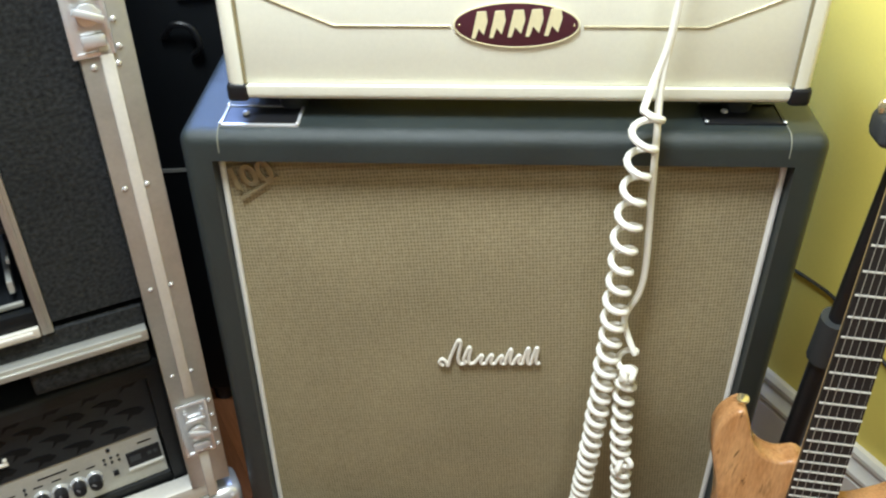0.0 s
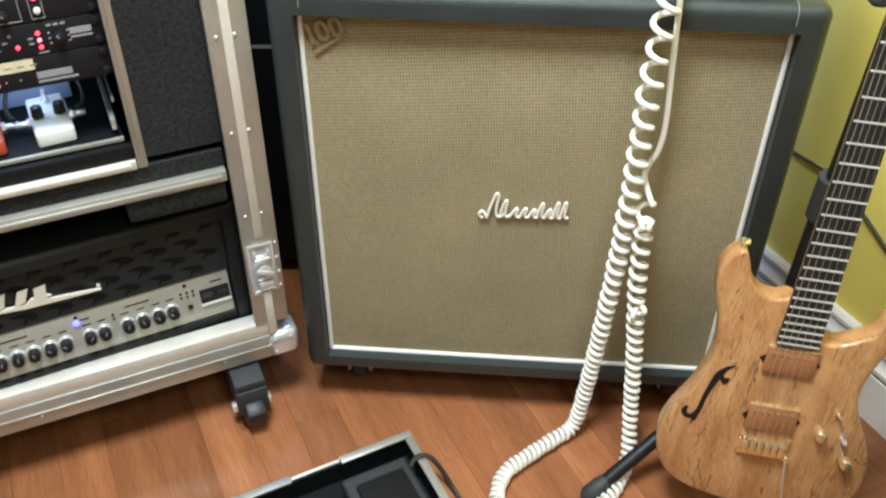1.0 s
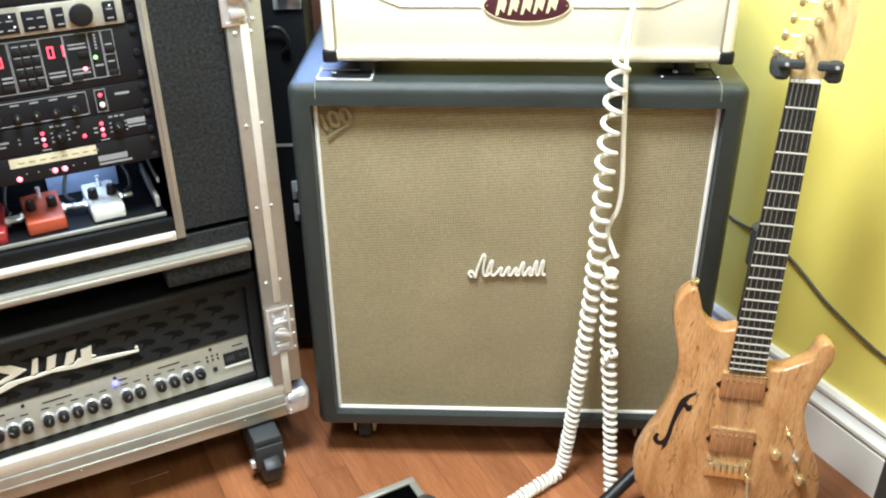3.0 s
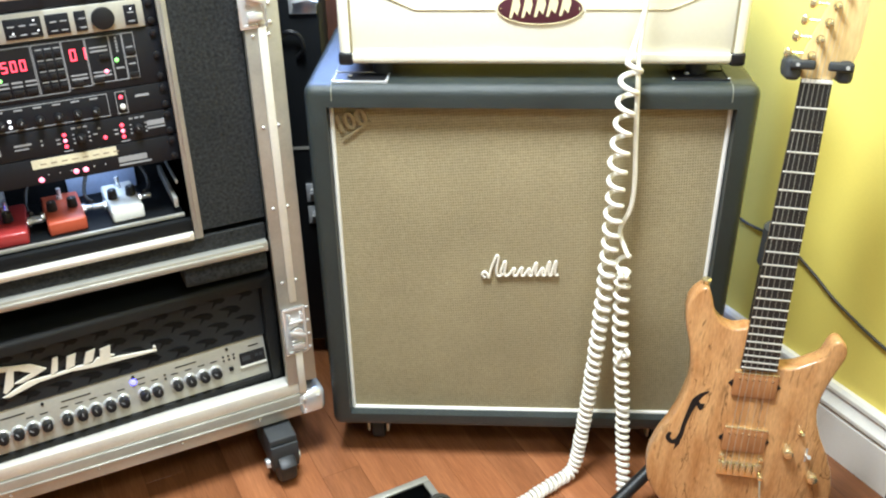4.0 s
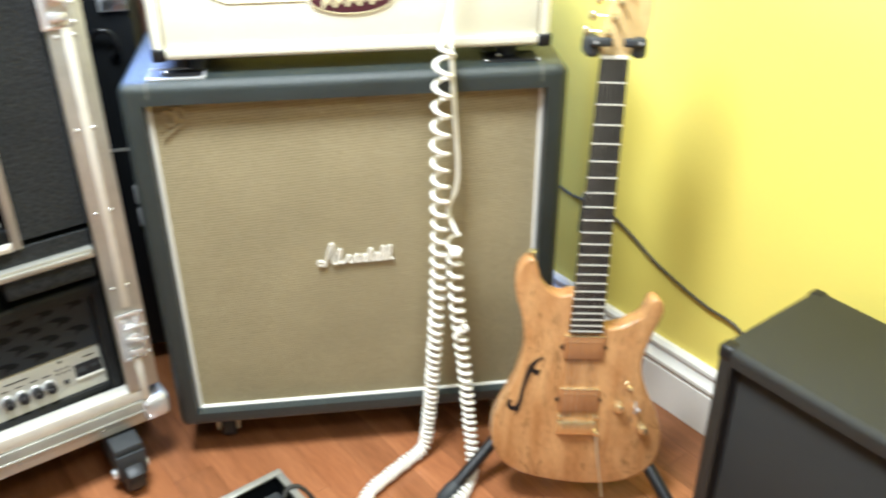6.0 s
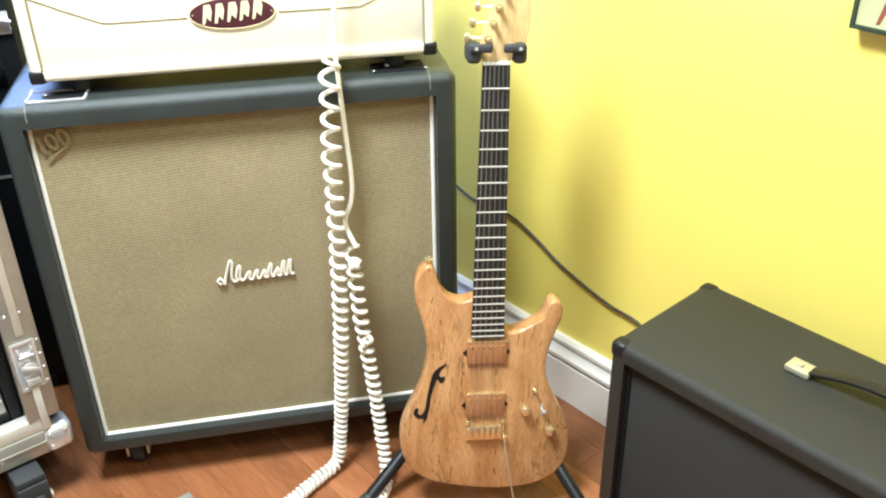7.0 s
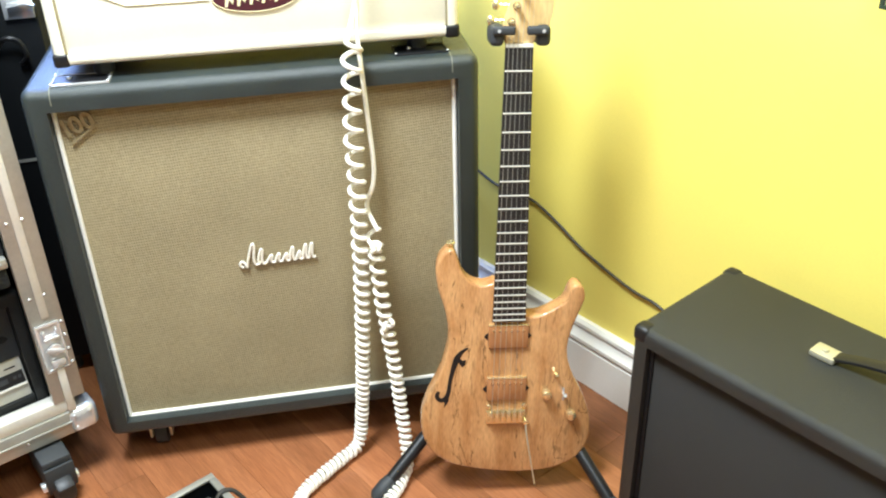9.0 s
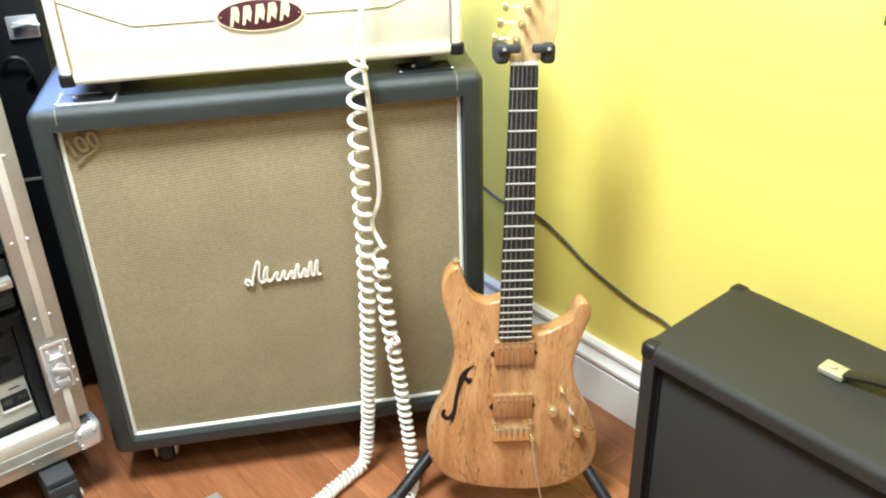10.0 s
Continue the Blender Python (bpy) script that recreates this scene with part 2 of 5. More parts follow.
RED_PAINT = material("dark_red_enamel", (0.30, 0.03, 0.03), 0.3, grain=0.06, stain=0.1, stain_scale=30)
WHITE_PAINT = material("white_enamel", (0.74, 0.74, 0.70), 0.35, grain=0.04, stain=0.08, stain_scale=30)
# the blue glow in the tray is put into this plate colour
BLUE_LIT_PLATE = material("blue_lit_plate", (0.42, 0.52, 0.72), 0.5, 0.0, grain=0.06, stain=0.15, stain_scale=18)
CANVAS = material("pale_green_canvas", (0.46, 0.47, 0.25), 0.7, grain=0.08, stain=0.12, stain_scale=16)
FRAME_GREEN = material("dark_green_frame_paint", (0.03, 0.05, 0.03), 0.5, grain=0.1)
RUST = material("rust_red_paint", (0.24, 0.06, 0.04), 0.7, grain=0.1, stain=0.15, stain_scale=30)


# ---- mesh tools ----
def box_bm(size, centre=(0, 0, 0), bevel=0.0, seg=2):
    bm = bmesh.new()
    bmesh.ops.create_cube(bm, size=1)
    bmesh.ops.scale(bm, vec=size, verts=bm.verts)
    if bevel:
        bmesh.ops.bevel(bm, geom=list(bm.edges), offset=min(bevel, min(size) * 0.49), segments=seg, profile=0.5, affect="EDGES")
    bmesh.ops.translate(bm, vec=centre, verts=bm.verts)
    return bm


def span_bm(lo, hi, bevel=0.0, seg=2):
    return box_bm([h - l for l, h in zip(lo, hi)], [(h + l) / 2 for l, h in zip(lo, hi)], bevel, seg)


def cyl_bm(radius, depth, centre=(0, 0, 0), axis="z", seg=20, top=None, bevel=0.0):
    bm = bmesh.new()
    bmesh.ops.create_cone(bm, cap_ends=True, segments=seg, radius1=radius, radius2=radius if top is None else top, depth=depth)
    if bevel:
        es = [e for e in bm.edges if len(e.link_faces) == 2 and abs(e.link_faces[0].normal.dot(e.link_faces[1].normal)) < 0.5]
        bmesh.ops.bevel(bm, geom=es, offset=bevel, segments=2, profile=0.5, affect="EDGES")
    if axis == "x":
        bmesh.ops.rotate(bm, cent=(0, 0, 0), matrix=Matrix.Rotation(math.pi / 2, 3, "Y"), verts=bm.verts)
    if axis == "y":
        bmesh.ops.rotate(bm, cent=(0, 0, 0), matrix=Matrix.Rotation(math.pi / 2, 3, "X"), verts=bm.verts)
    bmesh.ops.translate(bm, vec=centre, verts=bm.verts)
    return bm


def ball_bm(radius, centre=(0, 0, 0), scale=(1, 1, 1), u=14, v=10):
    bm = bmesh.new()
    bmesh.ops.create_uvsphere(bm, u_segments=u, v_segments=v, radius=radius)
    bmesh.ops.scale(bm, vec=scale, verts=bm.verts)
    bmesh.ops.translate(bm, vec=centre, verts=bm.verts)
    return bm


def join_bm(*bms):
    """One bmesh out of several."""
    out = bmesh.new()
    for b in bms:
        me = bpy.data.meshes.new("tmp")
        b.to_mesh(me)
        b.free()
        out.from_mesh(me)
        bpy.data.meshes.remove(me)
    return out


def outline_bm(points, z0, z1, bevel=0.0, seg=3):
    """A plate between z0 and z1 with the given outline in x and y."""
    bm = bmesh.new()
    f = bm.faces.new([bm.verts.new((x, y, z0)) for x, y in points])
    r = bmesh.ops.extrude_face_region(bm, geom=[f])
    bmesh.ops.translate(bm, vec=(0, 0, z1 - z0), verts=[v for v in r["geom"] if isinstance(v, bmesh.types.BMVert)])
    bmesh.ops.recalc_face_normals(bm, faces=bm.faces)
    if bevel:
        es = [e for e in bm.edges if abs(e.verts[0].co.z - e.verts[1].co.z) < 1e-6]
        bmesh.ops.bevel(bm, geom=es, offset=bevel, segments=seg, profile=0.5, affect="EDGES")
    return bm


def tube_bm(points, radius, seg=8, closed=False, taper=None):
    """A round tube along points."""
    pts = [Vector(p) for p in points]
    n = len(pts)
    bm = bmesh.new()
    rings = []
    side = None
    for i, p in enumerate(pts):
        a = pts[(i - 1) % n] if closed or i else p
        b = pts[(i + 1) % n] if closed or i < n - 1 else p
        d = (b - a).normalized()
        if side is None:
            side = d.orthogonal().normalized()
        side = (side - d * side.dot(d)).normalized()
        up = d.cross(side)
        r = radius if taper is None else radius * taper(i / max(1, n - 1))
        rings.append([bm.verts.new(p + (side * math.cos(k * math.tau / seg) + up * math.sin(k * math.tau / seg)) * r) for k in range(seg)])
    for i in range(n if closed else n - 1):
        A, B = rings[i], rings[(i + 1) % n]
        for k in range(seg):
            bm.faces.new((A[k], A[(k + 1) % seg], B[(k + 1) % seg], B[k]))
    if not closed:
        bm.faces.new(rings[0][::-1])
        bm.faces.new(rings[-1])
    bmesh.ops.recalc_face_normals(bm, faces=bm.faces)
    return bm


def spline(points, steps=10, closed=False):
    """A smooth line through points."""
    P = [Vector(p) for p in points]
    n = len(P)
    out = []
    for i in range(n if closed else n - 1):
        if closed:
            a, b, c, d = P[(i - 1) % n], P[i], P[(i + 1) % n], P[(i + 2) % n]
        else:
            a, b, c, d = P[max(i - 1, 0)], P[i], P[i + 1], P[min(i + 2, n - 1)]
        for k in range(steps):
            t = k / steps
            out.append(0.5 * ((2 * b) + (c - a) * t + (2 * a - 5 * b + 4 * c - d) * t * t + (3 * b - a - 3 * c + d) * t ** 3))
    if not closed:
        out.append(P[-1])
    return out


def mesh_ob(name, bm, mat, smooth=True):
    me = bpy.data.meshes.new(name)
    bm.to_mesh(me)
    bm.free()
    if mat:
        me.materials.append(mat)
    if smooth:
        me.shade_smooth()
        me.set_sharp_from_angle(angle=radians(38))
    return new(name, me)


def part(name, bm, mat, parent, label="", smooth=True, kind=""):
    """One mesh object under a thing or a part."""
    ob = mesh_ob(name, bm, mat, smooth)
    ob.parent = parent
    if label:
        ob["label"] = label
    if kind:
        ob["kind"] = kind
    return ob


def again(ob, m, parent=None):
    """Another object on the same mesh, at the pose m under the same parent."""
    o = new(ob.name.split(".")[0], ob.data)
    o.parent = parent or ob.parent
    o.matrix_basis = m
    if "label" in ob:
        o["label"] = ob["label"]
    return o


def thing(name, m, label, category, group=""):
    ob = new(name)
    ob.empty_display_size = 0.1
    ob.matrix_world = m
    return tagged(ob, label, category, group)


def text_bm(body, size, depth=0.0, shear=0.0, bold=0.0, spacing=1.0):
    """Letters in the x y plane, centred, standing on their base line."""
    cu = bpy.data.curves.new("letters", "FONT")
    cu.body, cu.size, cu.extrude, cu.shear, cu.offset, cu.space_character = body, size, depth, shear, bold, spacing
    cu.align_x = "CENTER"
    cu.resolution_u = 3
    ob = bpy.data.objects.new("letters", cu)
    me = ob.to_mesh()
    bm = bmesh.new()
    bm.from_mesh(me)
    ob.to_mesh_clear()
    bpy.data.objects.remove(ob)
    bpy.data.curves.remove(cu)
    return bm


def turned(bm, m):
    bmesh.ops.transform(bm, matrix=m, verts=bm.verts)
    return bm


UPRIGHT = pose(0, 0, 0, 90, 0, 0)   # stands a plate drawn in x and y upright, facing -y


# ---- the room: its walls run at 30 and -60 degrees to the speaker cabinet's front ----
ROOM = pose(0, 0, 0, 0, 0, 30)      # room axes: x along the back wall, y into it
WALL_X, WALL_Y = 0.612, 0.90        # inner faces of the side wall and the back wall, in room axes
ROOM_X0, ROOM_Y0, ROOM_H = -3.4, -3.6, 2.44


def structure(name, bm, mat, label, m=ROOM):
    ob = mesh_ob(name, bm, mat)
    ob.matrix_world = m
    return tagged(ob, label, "", "", "structure")


floor = structure("floor", span_bm((ROOM_X0, ROOM_Y0, -0.05), (WALL_X, WALL_Y, -0.003)), JOINT, "reddish brown hardwood floor of narrow planks")
structure("wall_east", span_bm((WALL_X, ROOM_Y0 - 0.1, -0.05), (WALL_X + 0.1, WALL_Y + 0.1, ROOM_H)), YELLOW, "bright yellow painted wall")
structure("wall_north", span_bm((ROOM_X0 - 0.1, WALL_Y, -0.05), (WALL_X - 0.002, WALL_Y + 0.1, ROOM_H)), YELLOW, "yellow painted wall behind the amplifiers")
# west and south walls are unseen; their grey shapes reflections and bounce
structure("wall_west", span_bm((ROOM_X0 - 0.1, ROOM_Y0, -0.05), (ROOM_X0, WALL_Y - 0.002, ROOM_H)), PLAIN, "plain grey unseen wall that closes the room")
structure("wall_south", span_bm((ROOM_X0 - 0.1, ROOM_Y0 - 0.1, -0.05), (WALL_X - 0.002, ROOM_Y0 - 0.002, ROOM_H)), PLAIN, "plain grey unseen wall that closes the room")
structure("ceiling", span_bm((ROOM_X0 - 0.1, ROOM_Y0 - 0.1, ROOM_H + 0.002), (WALL_X + 0.1, WALL_Y + 0.1, ROOM_H + 0.08)), CEILING, "flat white ceiling")


def baseboard_bm(length):
    """A tall skirting with a flat face and a stepped, coved head; it lies along y with its back at x = 0."""
    prof = [(0, 0), (-0.019, 0), (-0.019, 0.100), (-0.014, 0.103), (-0.014, 0.109), (-0.023, 0.114), (-0.023, 0.122), (-0.017, 0.127),
            (-0.0125, 0.136), (-0.0115, 0.146), (-0.016, 0.149), (-0.016, 0.158), (-0.010, 0.165), (0, 0.165)]
    bm = bmesh.new()
    rows = [[bm.verts.new((x, y, z)) for x, z in prof] for y in (-length / 2, length / 2)]
    for i in range(len(prof)):
        j = (i + 1) % len(prof)
        bm.faces.new((rows[0][i], rows[1][i], rows[1][j], rows[0][j]))
    bm.faces.new(rows[0])
    bm.faces.new(rows[1][::-1])
    bmesh.ops.recalc_face_normals(bm, faces=bm.faces)
    return bm


structure("baseboard", baseboard_bm(4.4), WHITE, "tall white moulded baseboard along the yellow wall", ROOM @ pose(WALL_X - 0.001, WALL_Y - 2.205, 0.001))
structure("baseboard", baseboard_bm(3.9), WHITE, "tall white moulded baseboard behind the amplifiers", ROOM @ pose(WALL_X - 1.99, WALL_Y - 0.001, 0.001, 0, 0, 90))


# ---- window in the back wall, above the cases ----
win = tagged(new("window_1"), "small white framed window in the back wall", "", "", "structure")
win.matrix_world = ROOM @ pose(-0.07, WALL_Y - 0.004, 1.42)
for lo, hi in (((-0.36, -0.03, -0.42), (-0.31, 0.0, 0.42)), ((0.31, -0.03, -0.42), (0.36, 0.0, 0.42)), ((-0.31, -0.03, 0.37), (0.31, 0.0, 0.42)), ((-0.31, -0.03, -0.42), (0.31, 0.0, -0.37))):
    part("window_frame", span_bm(lo, hi, 0.003), WHITE, win)


# ---- the large speaker cabinet ----
def ring_bm(x0, x1, z0, z1, y0, y1, wide, bevel, seg=3):
    """A hollow frame of four bevelled boards, mitred into one skin, opening towards -y."""
    bm = bmesh.new()
    outer = [(x0, z0), (x1, z0), (x1, z1), (x0, z1)]
    side, low, high = wide if isinstance(wide, tuple) else (wide, wide, wide)
    inner = [(x0 + side, z0 + low), (x1 - side, z0 + low), (x1 - side, z1 - high), (x0 + side, z1 - high)]
    vs = [[bm.verts.new((x, y, z)) for x, z in ring] for ring, y in ((outer, y0), (outer, y1), (inner, y0), (inner, y1))]
    for i in range(4):
        j = (i + 1) % 4
        bm.faces.new((vs[0][i], vs[1][i], vs[1][j], vs[0][j]))
        bm.faces.new((vs[2][i], vs[2][j], vs[3][j], vs[3][i]))
        bm.faces.new((vs[0][i], vs[0][j], vs[2][j], vs[2][i]))
        bm.faces.new((vs[1][i], vs[3][i], vs[3][j], vs[1][j]))
    bmesh.ops.recalc_face_normals(bm, faces=bm.faces)
    if bevel:
        o = set(vs[0] + vs[1])
        es = [e for e in bm.edges if e.verts[0] in o and e.verts[1] in o]
        bmesh.ops.bevel(bm, geom=es, offset=bevel, segments=seg, profile=0.5, affect="EDGES")
        bmesh.ops.recalc_face_normals(bm, faces=bm.faces)
    return bm


def castor(parent, x, y, top, radius, name="castor"):
    """A swivel castor: plate, fork and wheel; the wheel stands on z = 0."""
    root = part(name, join_bm(span_bm((x - 0.03, y - 0.03, top - 0.006), (x + 0.03, y + 0.03, top - 0.001), 0.001),
                              cyl_bm(0.020, 0.012, (x, y, top - 0.012)),
                              span_bm((x - 0.024, y - 0.026, radius * 0.8), (x - 0.017, y + 0.018, top - 0.012), 0.003),
                              span_bm((x + 0.017, y - 0.026, radius * 0.8), (x + 0.024, y + 0.018, top - 0.012), 0.003),
                              span_bm((x - 0.024, y - 0.030, top - 0.034), (x + 0.024, y + 0.018, top - 0.014), 0.006, 3)), HANDLE_METAL, parent, "pale brassy swivel castor")
    part("wheel", cyl_bm(radius, 0.026, (x, y, radius + 0.0005), "x", 28, bevel=0.004), RUBBER, root, "dark rubber wheel")
    return root


def squiggle(spec):
    """Slanted loops of a script-like mark: (x, height, width) per loop."""
    pts = [(-0.071, -0.004), (-0.076, 0.003), (-0.072, 0.009), (-0.067, 0.004), (-0.064, -0.004)]
    for x, h, w in spec:
        pts += [(x - 0.2 * w, 0.30 * h), (x + 0.25 * w, h), (x + 0.42 * w, 0.9 * h), (x + 0.25 * w, 0.3 * h), (x + 0.35 * w, 0.0), (x + 0.7 * w, 0.05 * h)]
    return pts


def speaker_cabinet():
    cab = thing("speaker_cabinet", pose(0, 0, 0), "dark green vinyl guitar speaker cabinet with woven tan grille cloth", "speaker cabinet")
    part("shell", ring_bm(-0.385, 0.385, 0.091, 0.836, -0.010, 0.365, (0.0385, 0.0345, 0.0390), 0.018, 5), TOLEX, cab)
    part("back_panel", span_bm((-0.345, 0.345, 0.128), (0.345, 0.363, 0.796)), TOLEX, cab)
    bm = bmesh.new()
    bmesh.ops.create_grid(bm, x_segments=24, y_segments=24, size=0.5)
    for v in bm.verts:
        sag = 0.0035 * (1 - (2 * v.co.x) ** 4) * (1 - (2 * v.co.y) ** 4)
        v.co = Vector((v.co.x * 0.682, 0.016 - sag, 0.4625 + v.co.y * 0.673))
    bmesh.ops.recalc_face_normals(bm, faces=bm.faces)
    part("grille_cloth", bm, GRILLE, cab, "woven salt-and-pepper tan grille cloth")
    part("baffle", span_bm((-0.360, 0.0185, 0.126), (0.360, 0.034, 0.812)), LAMINATE, cab)
    for a, b in (((-0.342, 0.126), (0.342, 0.126)), ((-0.342, 0.126), (-0.342, 0.797)), ((0.342, 0.126), (0.342, 0.797))):
        part("piping", tube_bm([(a[0], 0.013, a[1]), (b[0], 0.013, b[1])], 0.0042, 8), PIPING, cab, "off-white piping strip")
    # seams in the vinyl near both ends of the top board
    for x in (-0.336, 0.336):
        line = [(x, 0.3, 0.8362), (x, 0.009, 0.8362)] + [(x, 0.008 - 0.0182 * math.sin(a), 0.818 + 0.0182 * math.cos(a)) for a in (0.3, 0.6, 0.9, 1.2, 1.45)] + [(x, -0.0102, 0.809)]
        part("seam", tube_bm(line, 0.0008, 5), SEAM, cab, "pale worn vinyl seam")
    # castor cups let into the top
    for s in (-1, 1):
        x = s * 0.288
        # right ring coloured black for the shade under the head, left stays chrome
        cup = part("castor_cup", ring_bm(-0.048, 0.048, -0.026, 0.026, -0.002, 0.002, 0.004, 0.001, 2), CHROME if s < 0 else BLACK, cab, "castor cup let into the top")
        cup.matrix_basis = pose(x, 0.031 if s < 0 else 0.046, 0.8370, -90, 0, 0)
        part("dish", turned(span_bm((-0.0445, -0.0225, -0.001), (0.0445, 0.0225, 0.0005)), pose(0, 0, 0, 90, 0, 0)), BLACK, cup, "black dish")
        for bx, by in ((-0.046, -0.024), (0.046, -0.024), (-0.046, 0.024)):
            part("screw", ball_bm(0.0028, (bx, -0.003, by), (1, 0.6, 1), 10, 6), CHROME, cup)
        part("screw", ball_bm(0.005, (-0.02, -0.003, 0.002), (1, 0.6, 1), 10, 6), CHROME, cup)
    for x in (-0.30, 0.30):
        for y in (0.075, 0.30):
            castor(cab, x, y, 0.0915, 0.033)
    # script mark: plain white loops
    logo = part("nameplate", tube_bm([(x, 0, z) for x, z in [(p.x, p.y) for p in spline([(*q, 0) for q in squiggle(
        ((-0.055, 0.043, 0.024), (-0.038, 0.030, 0.016), (-0.021, 0.015, 0.016), (-0.006, 0.016, 0.014), (0.008, 0.014, 0.014),
         (0.021, 0.026, 0.014), (0.033, 0.015, 0.014), (0.046, 0.028, 0.013), (0.058, 0.029, 0.013)))], 5)]], 0.0027, 7), LOGO_WHITE, cab, "white plastic script nameplate")
    logo.matrix_basis = pose(-0.001, 0.0085, 0.455, 0, -1.5, 0)
    # number plate in the upper corner
    plate = part("model_plate", turned(turned(span_bm((-0.026, -0.0040, -0.0012), (0.034, -0.0005, 0.0012)), pose(0, -0.005, 0, 0, 0, 16)), UPRIGHT), GOLDLINE, cab, "tarnished metal plate with the number 100")
    for ch, dx in (("1", -0.020), ("0", -0.001), ("0", 0.020)):
        part("numeral", turned(turned(text_bm(ch, 0.043, 0.0012, 0.0, 0.0012), pose(dx, 0, 0)), UPRIGHT), GOLDLINE, plate, "numeral " + ch)
    plate.matrix_basis = pose(-0.305, 0.0105, 0.752, 0, -17, 0)
    return cab


speaker_cabinet()


# ---- the cream amplifier head on the cabinet ----
def amp_head():
    head = thing("guitar_amplifier_head", pose(0.016, 0.02, -0.003), "cream vinyl guitar amplifier head with oval maroon badge on the cabinet", "amplifier")
    x0, x1, z0, z1 = -0.338, 0.338, 0.866, 1.125
    part("shell", ring_bm(x0, x1, z0, z1, 0.0, 0.25, 0.019, 0.009, 4), CREAM, head)
    part("front_panel", span_bm((x0 + 0.0195, 0.006, z0 + 0.0195), (x1 - 0.0195, 0.02, z1 - 0.0195), 0.002), CREAM, head, "cream vinyl front panel")
    part("back_panel", span_bm((x0 + 0.02, 0.235, z0 + 0.02), (x1 - 0.02, 0.248, z1 - 0.02)), BLACK, head)
    part("bottom_panel", span_bm((x0 + 0.014, 0.014, z0 - 0.0025), (x1 - 0.014, 0.24, z0 - 0.0003)), BLACK, head, "black underside")
    # gold line that dips towards the badge
    for pts in (((-0.318, 1.006), (-0.272, 0.985), (-0.208, 0.958), (-0.077, 0.958)), ((0.072, 0.958), (0.209, 0.958), (0.272, 0.985), (0.318, 1.006))):
        part("piping", tube_bm([(x, 0.0055, z) for x, z in pts], 0.0016, 6), GOLDLINE, head, "thin gold piping line")
    # edge cord between the shell and the front panel
    for x in (x0 + 0.0205, x1 - 0.0205):
        part("edge_cord", tube_bm([(x, 0.004, z0 + 0.02), (x, 0.004, z1 - 0.02)], 0.0022, 6), GOLDLINE, head)
    badge = part("badge", turned(join_bm(outline_bm([(0.069 * math.cos(a * math.tau / 48), 0.0255 * math.sin(a * math.tau / 48)) for a in range(48)], 0.0, 0.003, 0.0008)), UPRIGHT), MAROON, head, "oval maroon badge with cream marks")
    badge.matrix_basis = pose(-0.003, 0.0055, 0.9605)
    rim = part("rim", turned(tube_bm([(0.0695 * math.cos(a * math.tau / 48), 0.026 * math.sin(a * math.tau / 48), 0.002) for a in range(48)], 0.0013, 6, True), UPRIGHT), BADGE_CREAM, badge)
    # five plain slanted marks
    for i, (x, w) in enumerate(((-0.040, 0.015), (-0.020, 0.015), (0.001, 0.016), (0.021, 0.016), (0.042, 0.016))):
        o = [(-w / 2, -0.0125), (-w / 2 + 0.004, -0.0125), (-w / 2 + 0.006, -0.003), (w / 2 - 0.003, -0.009), (w / 2 - 0.001, 0.004), (w / 2 - 0.004, 0.013), (-w / 2 + 0.002, 0.0125)]
        part("mark", turned(outline_bm([(x + 1.1 * px + 0.15 * py, 1.25 * py + 0.001 * i) for px, py in o], 0.003, 0.0042), UPRIGHT), BADGE_CREAM, badge)
    for s in (-1, 1):
        part("rivet", ball_bm(0.0016, (s * 0.064, -0.003, 0), (1, 0.6, 1), 8, 6), GOLD, badge)
    # black corner guards
    for x, s in ((x0, 1), (x1, -1)):
        for z, u in ((z0, 1), (z1, -1)):
            bm = join_bm(span_bm((min(x - s * 0.002, x + s * 0.024), -0.0025, min(z - u * 0.002, z + u * 0.022)), (max(x - s * 0.002, x + s * 0.024), 0.022, max(z - u * 0.002, z + u * 0.022)), 0.006, 3))
            part("corner_guard", bm, BLACK, head, "black corner guard")
    for x in (-0.27, 0.27):
        for y in (0.045, 0.205):
            part("foot", cyl_bm(0.018, 0.0240, (x, y, 0.8515), seg=20, bevel=0.003), RUBBER, head, "round black rubber foot")
    return head


amp_head()


# ---- the flight case with rack gear and an amplifier in its lower bay ----
RACK = pose(-0.4045, 0.0045, -0.049, 0, 0, 28.5) @ Matrix.Scale(1.041, 4)
RACK_FLOOR = 0.0473   # the floor's height in the case's own axes
CASE_W, CASE_D, CASE_Z0, CASE_Z1 = 0.86, 0.56, 0.172, 1.32


